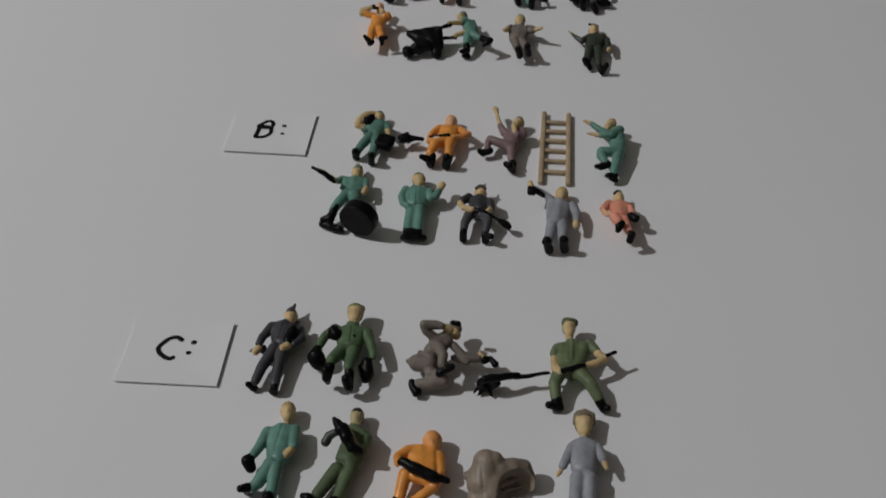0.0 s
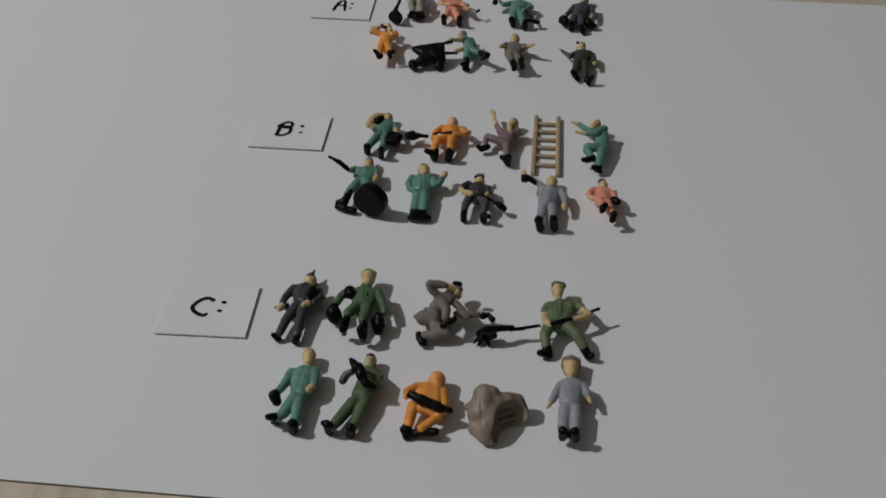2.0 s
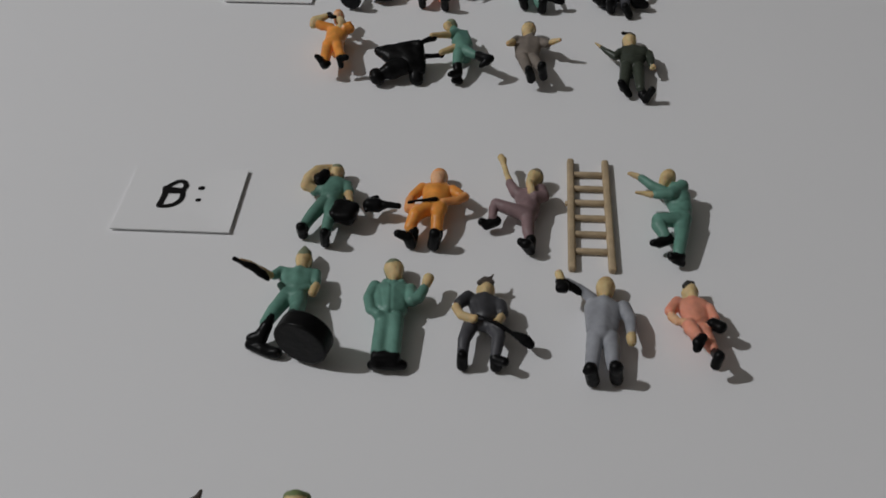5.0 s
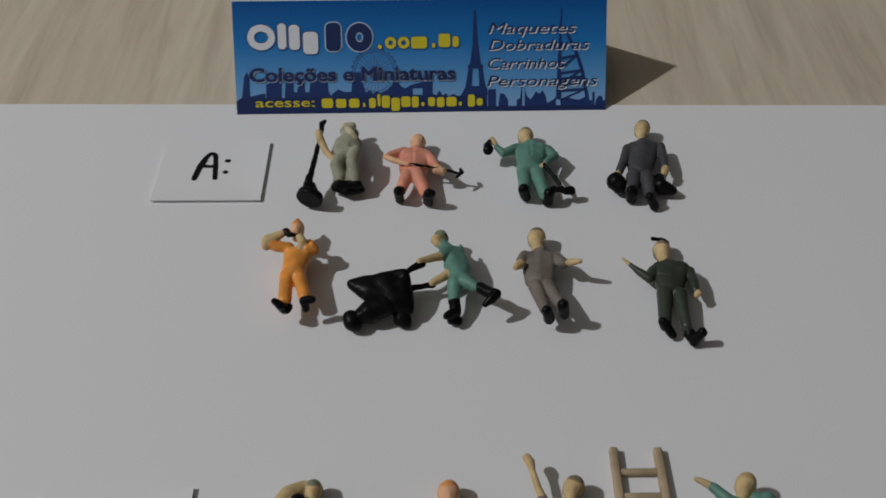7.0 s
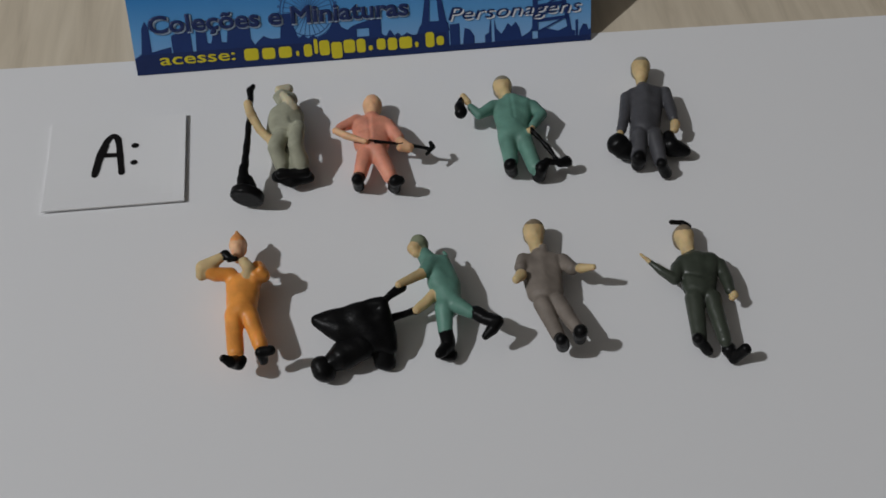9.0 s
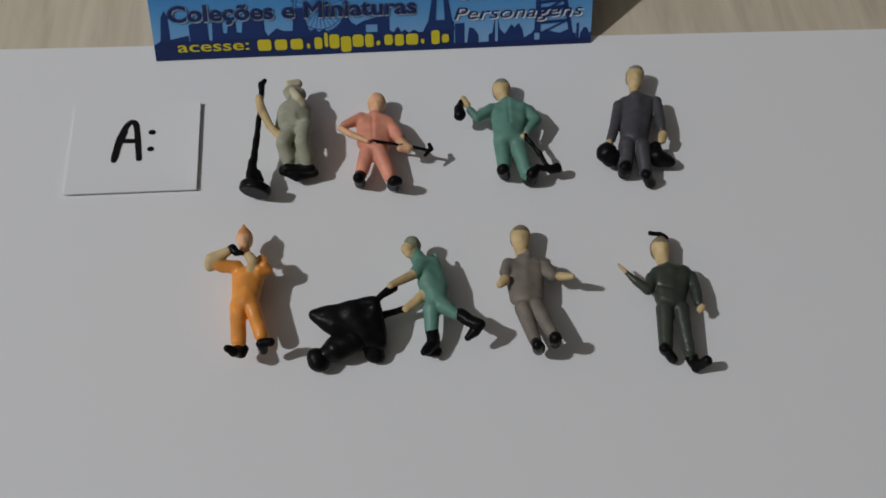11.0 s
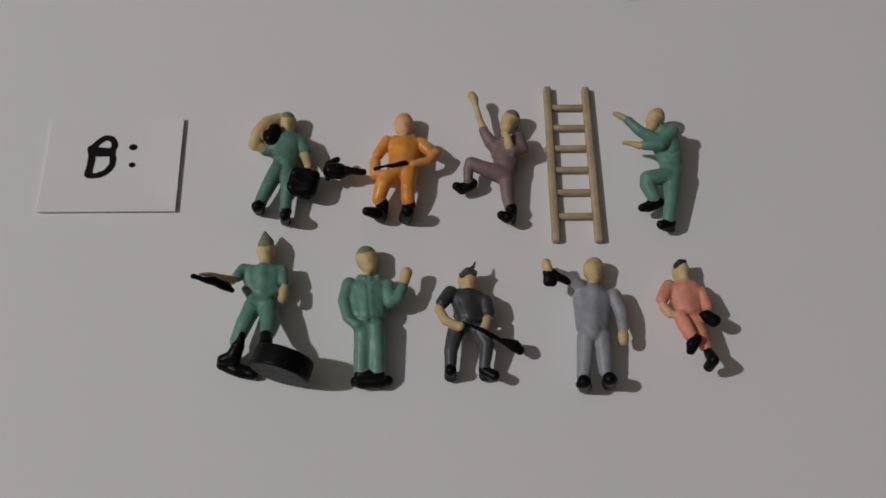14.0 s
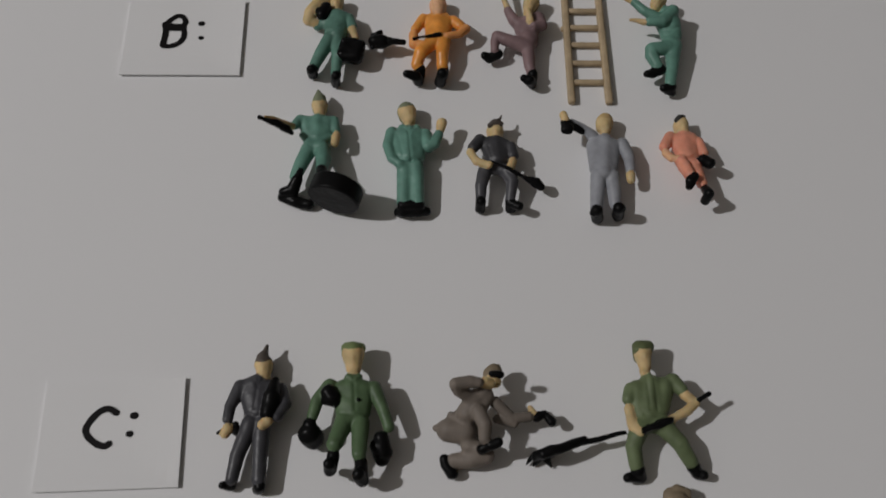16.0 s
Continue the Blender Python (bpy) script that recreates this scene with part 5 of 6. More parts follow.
c = Casting('figurine', 'light grey plastic figurine holding out a black lantern', 39.9, 92.4, 0.3)
c.head('skin', 'skin_dark', (2.20, 7.70, 2.25), (2.10, 6.18, 2.55), 1.36)
c.limb('grey', (0.14, 3.08, 2.35, 1.34), (0.11, -1.15, 2.45, 1.16), soft=0.72)
c.limb('grey', (3.01, 3.08, 2.35, 1.26), (2.39, -1.15, 2.45, 1.16), soft=0.72)
c.limb('grey', (1.64, 3.65, 2.65, 1.43), (1.03, -2.32, 2.95, 1.31), soft=0.72)
c.limb('grey', (1.89, 3.98, 1.40, 1.40), (1.35, -1.77, 1.40, 1.40), soft=0.72)
c.limb('grey', (-0.12, 4.80, 2.75, 0.92), (-1.96, 5.84, 3.75, 0.59), (-3.71, 6.36, 4.55, 0.42))
c.limb('black', (-2.05, 5.24, 3.55, 0.61), (-3.56, 5.63, 4.25, 0.65))
c.limb('skin', (-5.05, 7.30, 4.95, 0.65), (-4.79, 6.44, 4.95, 0.65))
c.limb('black', (-4.96, 5.84, 4.75, 0.57), (-4.01, 5.84, 4.75, 0.57))
c.limb('black', (-4.94, 4.61, 4.65, 0.64), (-4.23, 4.61, 4.65, 0.64))
c.limb('black', (-4.68, 5.16, 4.75, 0.81), (-4.38, 4.99, 4.75, 0.81))
c.limb('grey', (4.59, 3.34, 2.55, 1.09), (5.42, 0.73, 2.75, 0.96), (5.41, -1.50, 2.95, 0.78))
c.limb('skin', (5.28, -2.69, 3.05, 0.76), (5.30, -3.47, 2.95, 0.68))
c.limb('grey', (0.16, -2.90, 2.75, 1.23), (-0.49, -8.24, 2.35, 0.97))
c.limb('grey', (2.42, -2.91, 2.75, 1.23), (2.56, -7.49, 2.45, 0.97))
c.limb('black', (-0.19, -9.27, 1.03, 0.95), (-0.86, -9.51, 3.95, 0.97), (-1.23, -9.76, 3.75, 0.70))
c.limb('black', (3.07, -8.85, 1.17, 0.95), (2.60, -9.15, 4.25, 0.93), (2.99, -9.27, 4.15, 0.70))
c.done()

c = Casting('figurine', 'coral plastic figurine with black gloves and shoes', 54.7, 92.9, 0.3)
c.head('skin', 'skin', (-0.12, 6.68, 2.45), (-0.01, 5.51, 2.75), 1.17)
c.limb('hair_black', (-1.08, 7.21, 3.25, 0.37), (-0.51, 7.65, 3.45, 0.45), (0.21, 7.82, 3.25, 0.33))
c.limb('coral', (-1.39, 3.69, 2.55, 1.14), (-0.53, 0.10, 2.85, 1.04), soft=0.72)
c.limb('coral', (1.06, 3.95, 2.55, 1.14), (0.87, 0.52, 2.85, 1.04), soft=0.72)
c.limb('coral', (-0.20, 3.96, 2.75, 1.14), (0.04, 0.23, 3.15, 1.08), soft=0.72)
c.limb('coral', (0.45, 4.43, 1.15, 1.15), (0.86, -0.11, 1.15, 1.15), soft=0.72)
c.limb('coral', (-2.31, 4.25, 2.65, 0.97), (-3.52, 2.22, 3.05, 0.88))
c.limb('peach', (-3.48, 0.87, 3.25, 0.69), (-2.81, -0.25, 3.55, 0.60), (-1.96, -0.36, 3.85, 0.48))
c.limb('coral', (2.13, 3.27, 2.75, 0.88), (2.57, 0.79, 3.45, 0.75))
c.limb('black', (2.15, -0.74, 3.95, 0.92), (3.06, -1.36, 4.05, 0.92))
c.limb('coral', (-1.29, -0.75, 3.55, 0.99), (-1.07, -1.89, 3.95, 1.07), (-0.67, -3.74, 4.55, 0.90))
c.limb('black', (0.00, -4.44, 5.15, 0.67), (-0.62, -5.14, 4.85, 0.86), (-0.79, -5.77, 4.35, 0.63))
c.limb('coral', (0.78, -1.43, 3.15, 1.08), (1.49, -4.86, 3.55, 0.86))
c.limb('black', (1.77, -5.90, 3.75, 0.67), (1.98, -7.34, 4.75, 0.82), (1.63, -7.85, 3.35, 0.71))
c.groove(0.14, (-2.12, -0.09, 4.00), (-0.77, -0.83, 4.20), (0.72, -0.09, 4.00))
c.done()

c = Casting('figurine', 'charcoal plastic figurine with a black bag at its chest', -11.2, 50.4, 0.3)
c.limb('hair_dark', (1.31, 10.78, 2.75, 0.21), (1.11, 9.96, 2.65, 0.42), (0.84, 9.14, 2.55, 0.91))
c.head('skin', 'hair_dark', (0.98, 7.99, 2.45), (1.20, 6.54, 2.75), 1.25)
c.limb('charcoal_mid', (-1.09, 4.68, 2.35, 1.26), (-0.27, 1.38, 2.45, 1.12), soft=0.72)
c.limb('charcoal_mid', (1.93, 4.35, 2.35, 1.26), (1.55, 1.05, 2.45, 1.12), soft=0.72)
c.limb('charcoal_mid', (0.25, 5.11, 2.55, 1.35), (0.73, 0.97, 2.75, 1.20), soft=0.72)
c.limb('charcoal_mid', (0.15, 5.20, 1.25, 1.25), (0.51, 0.19, 1.25, 1.25), soft=0.72)
c.limb('charcoal_mid', (-2.01, 4.69, 2.55, 1.05), (-3.20, 1.74, 2.85, 0.79), (-3.33, -0.08, 3.05, 0.74))
c.limb('skin', (-3.17, -1.57, 3.25, 0.80), (-3.49, -2.20, 3.25, 0.68))
c.limb('black', (-2.18, -0.88, 3.05, 0.48), (-2.10, -1.83, 3.05, 0.56))
c.limb('black', (-4.50, -2.12, 3.25, 0.20), (-4.05, -1.96, 3.25, 0.32))
c.limb('charcoal_mid', (3.62, 4.29, 2.55, 1.01), (4.43, 2.12, 2.95, 0.87), (3.44, 0.12, 3.45, 0.74))
c.limb('skin', (2.30, -0.63, 3.85, 0.68), (1.57, -1.11, 3.85, 0.64))
c.limb('black', (2.95, 5.31, 3.45, 0.57), (2.69, 3.03, 3.95, 1.09), (2.21, 0.51, 3.75, 0.96))
c.limb('charcoal_mid', (-0.25, -0.61, 2.65, 1.24), (-1.71, -4.96, 2.45, 1.02), (-2.26, -8.10, 2.12, 0.85))
c.limb('charcoal_mid', (1.38, -0.61, 2.65, 1.24), (1.35, -4.96, 2.45, 1.02), (1.39, -8.27, 2.12, 0.97))
c.limb('black', (-2.63, -8.74, 0.85, 0.75), (-3.46, -9.01, 2.12, 0.55))
c.limb('black', (1.21, -9.21, 0.85, 0.83), (1.61, -9.18, 2.12, 0.78))
c.groove(0.13, (0.49, 5.47, 3.34), (0.32, 1.27, 3.34))
c.groove(0.1, (-0.33, 5.77, 3.24), (0.60, 4.28, 3.44), (1.20, 5.77, 3.24))
c.done()

c = Casting('figurine', 'leaf green plastic figurine carrying black bucket and bags', 2.2, 49.7, 0.3)
c.head('skin', 'cap_green', (0.25, 9.98, 3.65), (0.41, 7.69, 3.95), 1.52)
c.limb('cap_green', (-0.74, 10.87, 3.55, 0.75), (1.26, 10.87, 3.55, 0.75))
c.limb('leaf', (-1.11, 4.74, 3.35, 1.34), (-0.67, 1.46, 3.45, 1.24), soft=0.72)
c.limb('leaf', (1.97, 4.74, 3.35, 1.34), (1.67, 1.46, 3.45, 1.24), soft=0.72)
c.limb('leaf', (0.38, 5.34, 3.55, 1.43), (0.52, 0.97, 3.75, 1.32), soft=0.72)
c.limb('leaf', (0.29, 5.30, 1.60, 1.60), (0.43, 0.79, 1.60, 1.60), soft=0.72)
c.limb('leaf', (-2.84, 5.17, 3.55, 1.09), (-4.46, 3.14, 3.75, 0.91), (-5.06, 0.89, 3.75, 0.78))
c.limb('leaf', (3.32, 4.85, 3.55, 1.09), (4.63, 1.85, 3.75, 0.91), (5.45, -0.70, 3.75, 0.78))
c.limb('leaf', (-0.32, 6.26, 4.25, 0.50), (0.49, 5.70, 4.45, 0.42), (1.26, 6.26, 4.25, 0.50))
c.limb('black', (-2.88, 4.00, 4.65, 1.05), (-2.38, 3.27, 4.65, 1.04))
c.limb('black', (-3.17, 2.99, 4.25, 0.80), (-1.92, 2.67, 4.25, 0.72))
c.limb('black', (1.15, 2.87, 5.15, 0.19), (1.23, 2.79, 5.15, 0.19))
c.limb('black', (1.29, -2.67, 4.65, 0.19), (1.36, -2.75, 4.65, 0.19))
c.limb('black', (-5.39, -0.35, 3.65, 0.96), (-5.39, -1.45, 3.05, 1.60), (-5.00, -1.80, 2.01, 1.53))
c.limb('black', (4.39, -2.25, 3.65, 1.03), (4.86, -3.92, 2.85, 1.19))
c.limb('black', (3.78, -3.19, 3.05, 0.96), (4.55, -4.68, 2.15, 1.04))
c.limb('leaf', (-0.75, -0.25, 3.85, 1.31), (-1.77, -3.45, 5.25, 1.09), soft=0.72)
c.limb('leaf', (1.57, -0.25, 3.85, 1.27), (1.52, -4.83, 5.25, 0.96))
c.limb('black', (-1.90, -4.88, 4.85, 0.86), (-2.36, -6.57, 3.65, 0.86), (-2.42, -6.19, 5.25, 0.81))
c.limb('black', (1.76, -5.80, 4.85, 0.90), (1.91, -7.90, 3.45, 0.94), (1.52, -7.55, 5.25, 0.85))
c.limb('black', (-2.35, -6.15, 1.88, 0.56), (-2.21, -6.57, 3.65, 0.70))
c.limb('black', (1.83, -7.52, 1.74, 0.63), (1.91, -7.90, 3.45, 0.78))
c.groove(0.13, (0.46, 5.88, 5.14), (0.79, 1.47, 4.74))
c.groove(0.12, (-0.46, 6.17, 4.94), (0.46, 5.08, 5.14), (1.57, 6.17, 4.94))
c.groove(0.12, (-1.05, 0.94, 4.24), (0.80, 0.67, 4.74), (2.51, 0.94, 4.24))
c.done()

c = Casting('figurine', 'taupe plastic figurine crawling with a black camera', 20.8, 50.7, 0.3)
c.limb('hair_brown', (1.57, 6.22, 3.95, 1.15), (1.09, 5.87, 3.75, 1.07))
c.limb('hair_brown', (2.24, 7.07, 3.95, 0.25), (2.06, 6.64, 3.95, 0.49))
c.limb('skin', (1.37, 5.06, 3.95, 1.06), (1.70, 4.79, 3.75, 0.90))
c.limb('black', (0.93, 4.82, 7.35, 0.44), (2.17, 4.61, 7.25, 0.56))
c.limb('skin', (-0.03, 3.67, 7.15, 0.76), (0.78, 3.56, 6.75, 0.68))
c.limb('taupe', (-1.01, 3.36, 7.85, 0.73), (-2.10, 3.40, 7.95, 0.90), (-4.12, 2.98, 8.25, 0.89), (-3.62, 2.38, 7.15, 0.82), (-2.00, 2.02, 5.75, 0.91))
c.limb('taupe', (-0.07, 2.96, 5.35, 1.16), (-1.49, 1.46, 4.95, 1.41), (-2.42, 0.04, 4.35, 1.49), soft=0.72)
c.limb('taupe', (0.39, 2.21, 5.15, 0.99), (-0.56, 0.72, 4.75, 1.07))
c.limb('taupe', (-3.14, -0.21, 1.60, 1.60), (-0.39, -1.43, 1.60, 1.60), soft=0.72)
c.limb('taupe', (-4.57, 0.03, 3.55, 0.50), (-3.50, -0.59, 3.75, 0.66))
c.limb('taupe', (-4.89, -1.99, 3.05, 1.65), (-2.72, -2.36, 3.25, 1.57), soft=0.72)
c.limb('taupe', (-6.68, -1.64, 2.95, 0.46), (-5.67, -1.59, 3.05, 0.99))
c.limb('taupe', (-0.95, -0.00, 5.55, 1.07), (-0.10, -2.01, 5.95, 0.97), (-0.11, -3.72, 5.35, 0.85))
c.limb('black', (-0.39, -4.91, 4.55, 0.71), (0.65, -4.60, 5.15, 0.75), (1.69, -4.32, 5.55, 0.67))
c.limb('taupe', (1.54, 1.65, 4.35, 0.83), (3.82, -0.37, 3.55, 0.79), (6.23, -0.13, 3.25, 0.71))
c.limb('taupe', (1.85, -0.53, 3.55, 0.66), (4.21, -1.09, 3.25, 0.58))
c.limb('skin', (6.51, 1.14, 3.35, 0.37), (6.96, 0.49, 3.35, 0.41))
c.limb('black', (7.47, -0.01, 2.85, 0.77), (8.57, 0.42, 3.05, 0.49), (9.49, -0.66, 2.85, 0.69))
c.limb('taupe', (0.21, -5.34, 2.55, 1.23), (-1.73, -5.88, 2.25, 1.19), (-4.11, -5.90, 1.71, 1.07), soft=0.72)
c.limb('taupe', (-2.12, -4.18, 2.95, 1.07), (-0.58, -4.65, 2.95, 1.07), soft=0.72)
c.limb('black', (-5.51, -5.62, 1.84, 0.64), (-5.20, -6.49, 1.57, 0.80), (-4.43, -7.52, 1.31, 0.88))
c.done()

c = Casting('figurine', 'moss green plastic figurine seated with a long black tool', 40.6, 49.1, 0.3)
c.head('skin', 'cap_moss', (3.26, 10.79, 3.85), (3.30, 8.64, 4.15), 1.26)
c.limb('cap_moss', (2.75, 11.61, 3.95, 0.92), (4.11, 11.69, 3.75, 0.92))
c.limb('cap_moss', (2.47, 11.07, 4.25, 0.67), (3.99, 11.14, 4.05, 0.67))
c.limb('moss', (1.99, 5.45, 3.15, 1.36), (2.02, 1.75, 3.15, 1.17), soft=0.72)
c.limb('moss', (6.07, 5.87, 3.15, 1.45), (4.82, 1.75, 3.15, 1.26), soft=0.72)
c.limb('moss', (3.96, 6.22, 3.35, 1.45), (3.30, 1.66, 3.45, 1.34), soft=0.72)
c.limb('moss', (4.38, 6.15, 1.50, 1.50), (3.88, 1.41, 1.50, 1.50), soft=0.72)
c.limb('moss', (1.13, 5.38, 3.35, 0.97), (0.63, 3.91, 3.55, 0.88))
c.limb('skin', (0.55, 2.49, 3.65, 0.69), (0.74, 0.15, 3.95, 0.69), (1.59, -0.97, 4.25, 0.60))
c.limb('moss', (7.22, 6.61, 3.45, 1.15), (8.28, 5.26, 3.75, 0.93))
c.limb('skin', (8.71, 4.40, 3.85, 0.78), (9.88, 3.27, 4.05, 0.73), (8.55, 1.99, 4.25, 0.69), (6.51, 0.99, 4.35, 0.61))
c.limb('black', (11.83, 4.37, 4.75, 0.33), (10.37, 3.55, 4.75, 0.37))
c.limb('black', (6.00, 0.66, 4.95, 0.36), (4.10, -0.14, 4.95, 0.48), (2.11, -0.95, 4.75, 0.36))
c.limb('black', (-0.42, -0.84, 3.75, 0.32), (-3.98, -1.78, 3.45, 0.40), (-6.34, -2.15, 3.35, 0.48))
c.limb('black', (-6.05, -1.84, 3.65, 0.52), (-7.38, -2.44, 3.85, 0.68), (-9.84, -3.35, 4.35, 0.71), (-11.89, -3.97, 4.35, 0.75), (-12.69, -3.95, 3.35, 0.64))
c.limb('black', (-9.67, -2.75, 1.71, 0.73), (-11.66, -3.42, 1.57, 0.81))
c.limb('black', (-10.47, -2.99, 1.71, 0.85), (-10.85, -3.63, 4.25, 0.79))
c.limb('black', (-12.44, -3.63, 1.44, 0.65), (-12.80, -4.00, 2.95, 0.64))
c.limb('black', (-13.05, -3.59, 1.31, 0.40), (-13.81, -4.55, 0.70, 0.18))
c.limb('black', (-11.03, -4.15, 1.31, 0.48), (-10.35, -4.92, 0.60, 0.24))
c.limb('black', (-12.27, -4.03, 1.17, 0.48), (-12.86, -4.68, 0.60, 0.24))
c.limb('moss', (1.87, -0.17, 3.35, 1.33), (0.80, -2.66, 3.15, 1.12), (1.13, -4.97, 2.35, 1.03), soft=0.72)
c.limb('moss', (5.17, 0.02, 3.55, 1.33), (7.26, -2.38, 3.55, 1.16), (8.68, -4.56, 2.55, 1.03), soft=0.72)
c.limb('moss', (2.57, 0.34, 3.25, 1.17), (4.80, 0.34, 3.25, 1.17), soft=0.72)
c.limb('black', (1.44, -5.82, 1.98, 1.04), (1.92, -6.45, 0.97, 0.81), (-0.02, -6.72, 1.84, 0.72))
c.limb('black', (9.20, -5.37, 1.98, 0.97), (10.02, -6.07, 0.97, 0.81), (10.52, -6.43, 1.84, 0.64))
c.groove(0.12, (4.32, 7.40, 4.64), (4.37, 2.10, 4.14))
c.groove(0.12, (3.31, 7.29, 4.54), (3.36, 2.10, 4.04))
c.groove(0.14, (2.56, 1.48, 3.64), (4.48, 1.30, 4.04), (6.49, 1.79, 3.74))
c.done()

c = Casting('figurine', 'green plastic figurine standing with a black bag', -6.8, 25.3, 0.3)
c.head('skin', 'skin_dark', (0.80, 10.99, 2.05), (1.18, 9.28, 2.35), 1.31)
c.limb('teal_light', (-0.56, 5.56, 1.95, 1.40), (0.42, 0.94, 1.95, 1.24), soft=0.72)
c.limb('teal_light', (1.95, 6.31, 1.95, 1.40), (2.02, 1.09, 1.95, 1.24), soft=0.72)
c.limb('teal_light', (0.60, 6.44, 2.15, 1.40), (1.36, 0.74, 2.35, 1.23), soft=0.72)
c.limb('teal_light', (0.39, 6.70, 1.25, 1.25), (1.07, 0.53, 1.25, 1.25), soft=0.72)
c.limb('teal_light', (-1.65, 5.74, 2.25, 1.09), (-2.36, 2.41, 2.55, 0.90), (-2.93, 0.73, 2.75, 0.77))
c.limb('black', (-3.65, -0.53, 2.65, 1.15), (-3.06, -1.33, 1.95, 0.99))
c.limb('teal_light', (2.94, 6.59, 2.25, 1.10), (3.58, 3.20, 2.65, 0.86))
c.limb('skin', (3.27, 1.96, 2.95, 0.70), (2.83, 1.16, 3.05, 0.58))
c.limb('teal_light', (0.34, -0.74, 2.25, 1.35), (-1.05, -4.29, 2.15, 1.08), (-1.76, -5.22, 2.05, 0.91))
c.limb('teal_light', (1.37, -1.19, 2.35, 1.18), (1.70, -6.53, 2.05, 0.98))
c.limb('black', (-2.69, -5.12, 0.67, 0.85), (-2.47, -5.55, 2.45, 0.80), (-3.43, -6.36, 3.25, 0.60))
c.limb('black', (1.14, -6.77, 0.67, 1.04), (1.48, -7.25, 2.85, 1.03))
c.groove(0.13, (0.86, 6.81, 3.24), (0.65, 1.73, 3.14))
c.done()

c = Casting('figurine', 'olive green plastic figurine aiming a black camera', 5.6, 27.2, 0.3)
c.head('skin_olive', 'hair_black', (0.96, 9.04, 2.25), (1.06, 7.33, 2.55), 1.18)
c.limb('olive', (0.85, 5.90, 1.95, 1.32), (-0.02, 0.18, 1.95, 1.36), soft=0.72)
c.limb('olive', (2.83, 4.83, 2.25, 1.13), (1.86, -0.20, 2.05, 1.28), soft=0.72)
c.limb('olive', (1.76, 5.62, 2.15, 1.14), (1.01, -0.28, 2.45, 1.19), soft=0.72)
c.limb('olive', (1.32, 5.30, 1.30, 1.30), (0.48, 0.21, 1.30, 1.30), soft=0.72)
c.limb('olive', (3.48, 3.83, 2.85, 1.04), (3.19, 1.50, 3.25, 0.89))
c.limb('skin_olive', (0.37, 4.65, 4.05, 0.50), (2.37, 1.18, 4.25, 0.49))
c.limb('olive', (2.92, 1.38, 3.65, 0.76), (2.27, 0.70, 3.95, 0.68))
c.limb('olive_dark', (-3.41, 2.42, 3.05, 0.82), (-2.89, 3.42, 3.65, 0.78), (-1.89, 3.67, 4.25, 0.69))
c.limb('black', (-1.43, 4.23, 6.45, 0.75), (-0.68, 3.25, 6.25, 1.07))
c.limb('black', (-0.30, 3.24, 6.05, 1.16), (0.46, 2.14, 5.75, 1.19))
c.limb('black', (0.77, 1.56, 5.25, 0.98), (1.50, 0.58, 4.95, 0.90))
c.limb('black', (-2.03, 4.83, 6.65, 0.42), (-1.22, 4.10, 6.65, 0.50))
c.limb('black', (1.87, 0.69, 4.85, 0.74), (3.03, 0.31, 4.45, 0.65))
c.limb('olive', (-0.68, -2.41, 2.25, 1.34), (-3.00, -7.21, 2.15, 1.11), (-3.56, -8.28, 2.05, 0.90))
c.limb('olive', (1.67, -2.12, 2.15, 1.26), (0.41, -7.48, 1.95, 1.02), soft=0.72)
c.limb('black', (-4.24, -8.17, 0.67, 0.92), (-4.38, -8.78, 3.25, 0.87), (-5.22, -8.51, 3.25, 0.55))
c.limb('black', (-0.22, -8.51, 0.67, 0.92), (0.09, -8.81, 2.85, 0.94))
c.done()

c = Casting('figurine', 'orange plastic figurine kneeling with a black tool', 19.2, 24.4, 0.3)
c.head('peach_orange', 'peach_orange', (1.32, 7.63, 2.70), (1.50, 6.22, 3.00), 1.62)
c.limb('orange', (-1.75, 4.89, 2.90, 1.28), (-0.84, 1.79, 2.90, 1.26), soft=0.72)
c.limb('orange', (1.19, 4.63, 2.70, 1.53), (1.60, 1.36, 2.90, 1.42), soft=0.72)
c.limb('orange', (-0.45, 4.97, 3.10, 1.28), (0.37, 1.10, 3.10, 1.25), soft=0.72)
c.limb('orange', (0.01, 4.68, 1.40, 1.40), (0.38, 1.81, 1.40, 1.40), soft=0.72)
c.limb('orange', (-2.52, 4.70, 3.20, 1.10), (-4.03, 3.14, 3.80, 0.84), (-3.91, 1.45, 4.30, 0.62))
c.limb('orange', (2.84, 4.33, 2.80, 1.10), (3.42, 1.37, 3.00, 0.87))
c.limb('peach_orange', (3.57, -0.69, 3.30, 0.56), (2.89, -1.44, 3.50, 0.56))
c.limb('black', (-3.09, 1.48, 4.90, 0.77), (-1.04, 0.40, 5.10, 1.04), (2.39, -0.89, 4.90, 0.95), (3.16, -0.95, 4.70, 0.71))
c.limb('black', (3.15, -0.82, 4.50, 0.60), (4.72, -1.08, 4.30, 0.56))
c.limb('orange', (-2.54, 0.30, 2.90, 1.16), (-2.98, -3.44, 2.10, 0.98))
c.limb('orange', (-0.93, 0.08, 2.90, 1.08), (2.36, -1.04, 3.10, 0.90))
c.limb('orange', (2.58, -1.62, 2.90, 0.90), (-0.39, -4.13, 2.30, 0.81))
c.limb('black', (-3.21, -4.12, 1.73, 1.03), (-3.12, -5.07, 0.72, 0.87), (-4.01, -4.46, 1.86, 0.55))
c.limb('black', (-1.79, -4.53, 0.92, 0.87), (0.12, -4.60, 1.59, 0.79), (2.14, -4.58, 2.00, 0.83))
c.done()

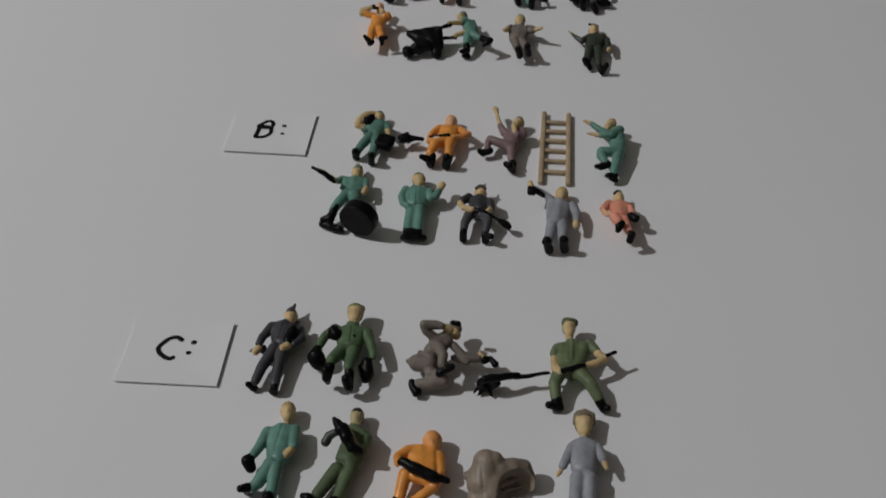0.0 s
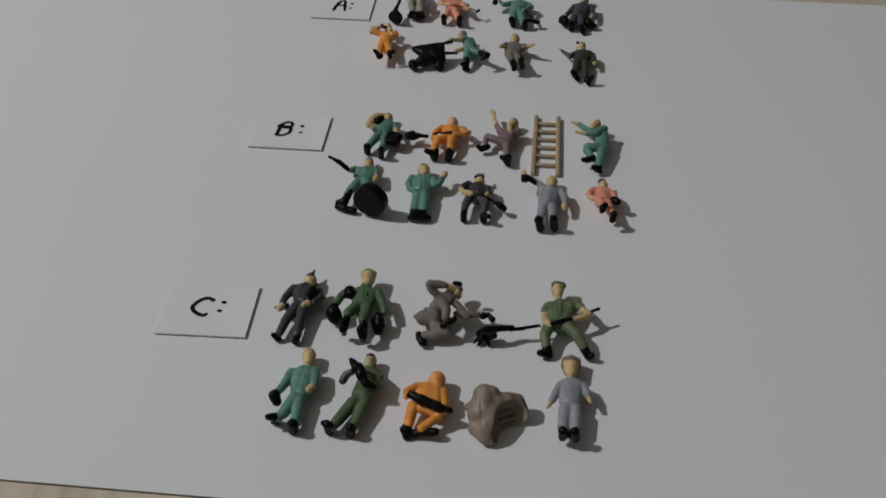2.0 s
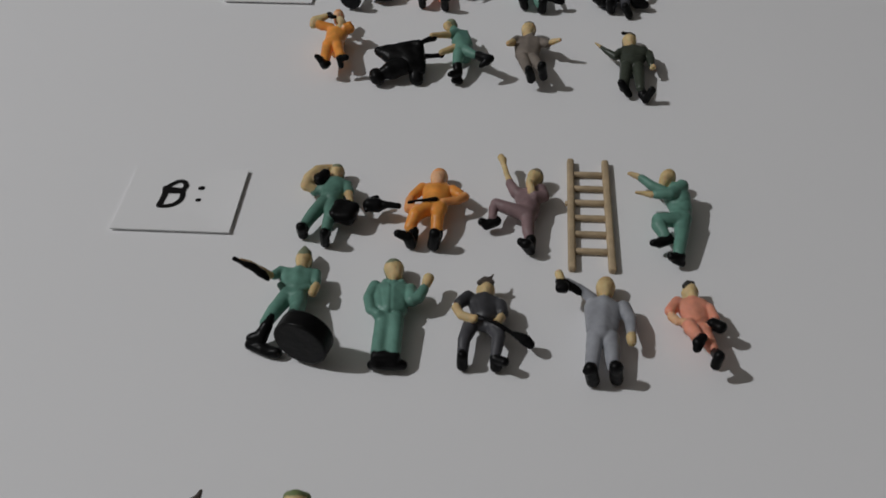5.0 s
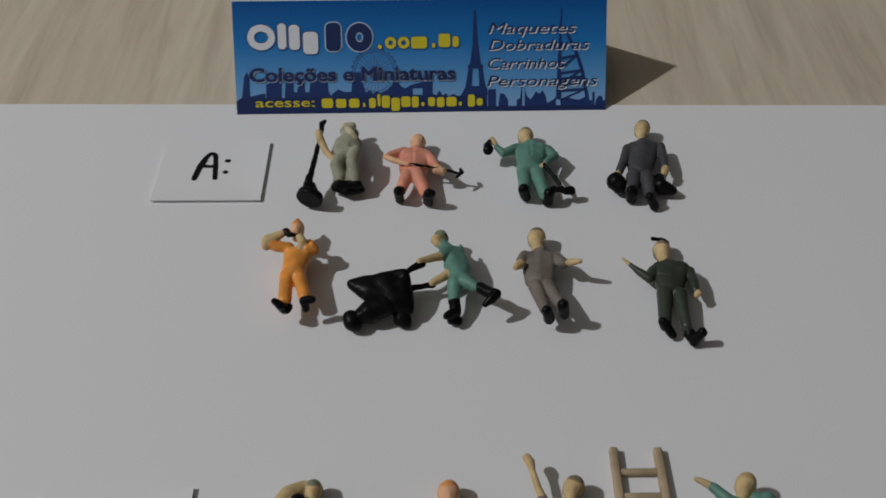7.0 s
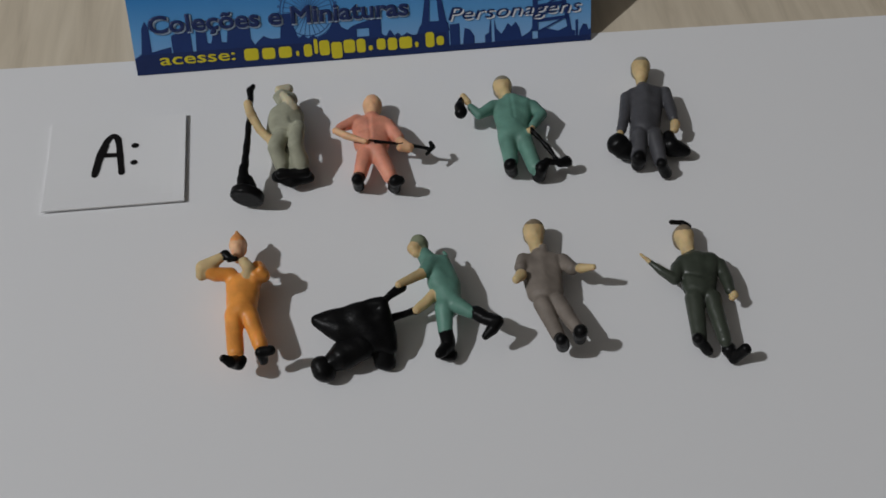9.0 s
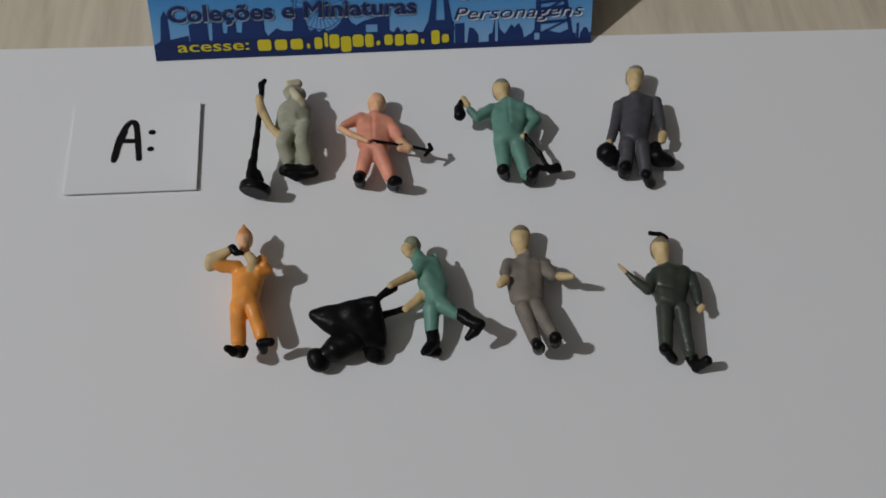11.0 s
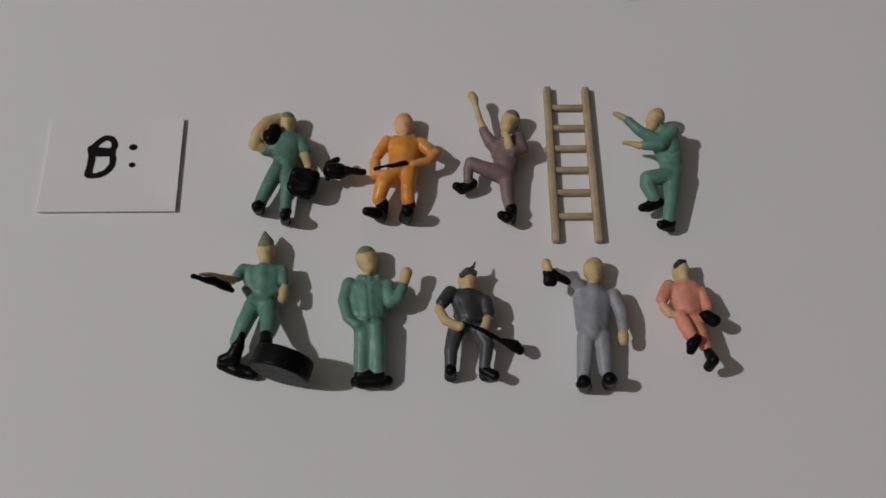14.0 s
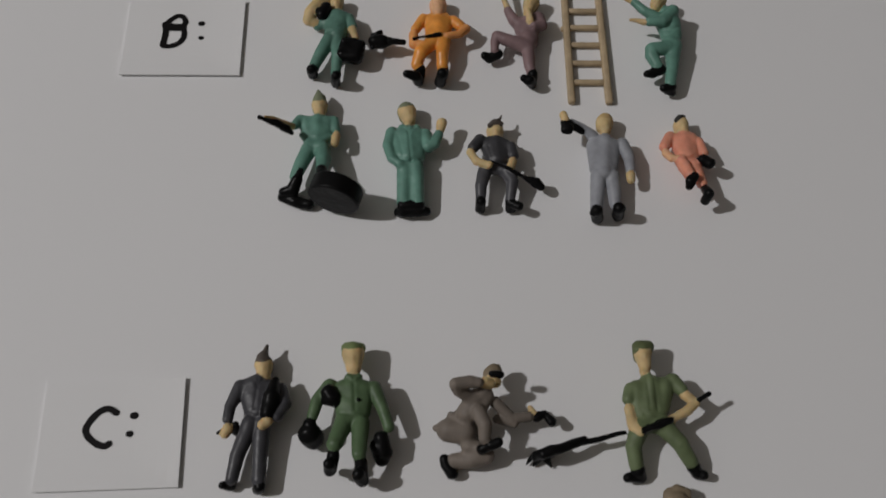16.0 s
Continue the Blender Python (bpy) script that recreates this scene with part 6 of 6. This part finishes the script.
c = Casting('rock', 'brown lumpy plastic boulder with a dark hollow side', 32.7, 24.5, 0.42)
c.limb('rock', (-2.65, -0.39, 3.26, 2.95), (-2.44, 2.29, 5.20, 2.34), (-1.46, 2.49, 5.39, 1.93))
c.limb('rock', (-5.71, 0.50, 3.65, 0.71), (-4.32, 0.98, 3.45, 1.53))
c.limb('rock', (-0.98, -1.06, 3.65, 2.34), (-1.48, -3.22, 2.68, 2.24))
c.limb('rock', (-3.26, -2.62, 2.05, 2.03), (-1.59, -4.21, 1.66, 1.84), (0.39, -3.91, 1.52, 1.63), (2.38, -2.44, 1.39, 1.43))
c.limb('rock', (0.02, 1.39, 4.42, 2.03), (2.00, 2.15, 4.13, 1.94), (3.56, 2.79, 3.65, 1.65), (4.62, 1.46, 2.75, 1.39), (4.98, 0.88, 1.84, 1.13))
c.limb('rock', (0.91, -0.46, 1.78, 1.84), (3.39, 0.51, 1.66, 1.73))
c.limb('rock', (-0.07, 0.25, 2.29, 2.24), (2.61, 1.68, 2.29, 2.04))
c.groove(4.0, (3.34, -2.12, 3.82), (3.34, -2.12, 3.82))
c.groove(3.6, (2.67, -3.99, 2.82), (2.67, -3.99, 2.82))
c.groove(3.4, (4.30, -3.54, 2.29), (4.30, -3.54, 2.29))
c.groove(0.16, (-4.16, -2.21, 4.60), (-2.90, -4.75, 3.70))
c.groove(0.14, (-3.44, 1.77, 5.60), (-2.69, -2.48, 5.90))
c.done(lumps=0.08)

c = Casting('figurine', 'light grey plastic figurine with both arms lowered', 46.6, 30.1, 0.3)
c.limb('hair_brown', (-0.94, 10.46, 2.95, 0.22), (-0.62, 9.74, 2.95, 0.60))
c.head('skin', 'hair_brown', (0.15, 8.65, 2.55), (0.25, 6.55, 2.85), 1.57)
c.limb('hair_brown', (-1.42, 8.29, 2.55, 0.43), (-1.09, 9.86, 2.75, 0.60), (0.23, 10.57, 2.95, 0.60), (1.57, 10.11, 2.75, 0.60), (1.90, 8.56, 2.35, 0.43))
c.limb('grey', (-1.06, 3.22, 2.55, 1.37), (-0.90, -1.08, 2.85, 1.21), soft=0.72)
c.limb('grey', (1.35, 3.44, 2.55, 1.37), (0.98, -0.90, 2.85, 1.21), soft=0.72)
c.limb('grey', (0.13, 3.78, 2.75, 1.37), (0.01, -1.32, 3.05, 1.25), soft=0.72)
c.limb('grey', (0.30, 4.47, 1.30, 1.30), (0.18, -2.17, 1.30, 1.30), soft=0.72)
c.limb('grey', (-1.97, 2.88, 2.75, 0.94), (-3.45, -1.22, 3.25, 0.75))
c.limb('skin', (-3.85, -2.44, 3.45, 0.44), (-4.40, -3.41, 3.55, 0.28))
c.limb('grey', (2.53, 3.31, 2.75, 0.94), (3.35, 0.84, 3.15, 0.80))
c.limb('skin', (3.62, -0.17, 3.25, 0.53), (3.90, -0.90, 3.25, 0.41))
c.limb('grey', (-1.03, -3.30, 3.05, 1.24), (-1.30, -7.68, 3.05, 1.09), soft=0.72)
c.limb('grey', (1.07, -3.10, 3.05, 1.24), (0.97, -7.47, 3.05, 1.09), soft=0.72)
c.limb('black', (-1.24, -9.10, 2.25, 0.86), (-1.47, -9.54, 4.55, 0.92))
c.limb('black', (1.10, -9.05, 2.25, 0.86), (0.76, -9.50, 4.55, 0.92))
c.limb('black', (-0.56, -9.13, 2.95, 0.62), (0.34, -9.04, 2.95, 0.62))
c.done()
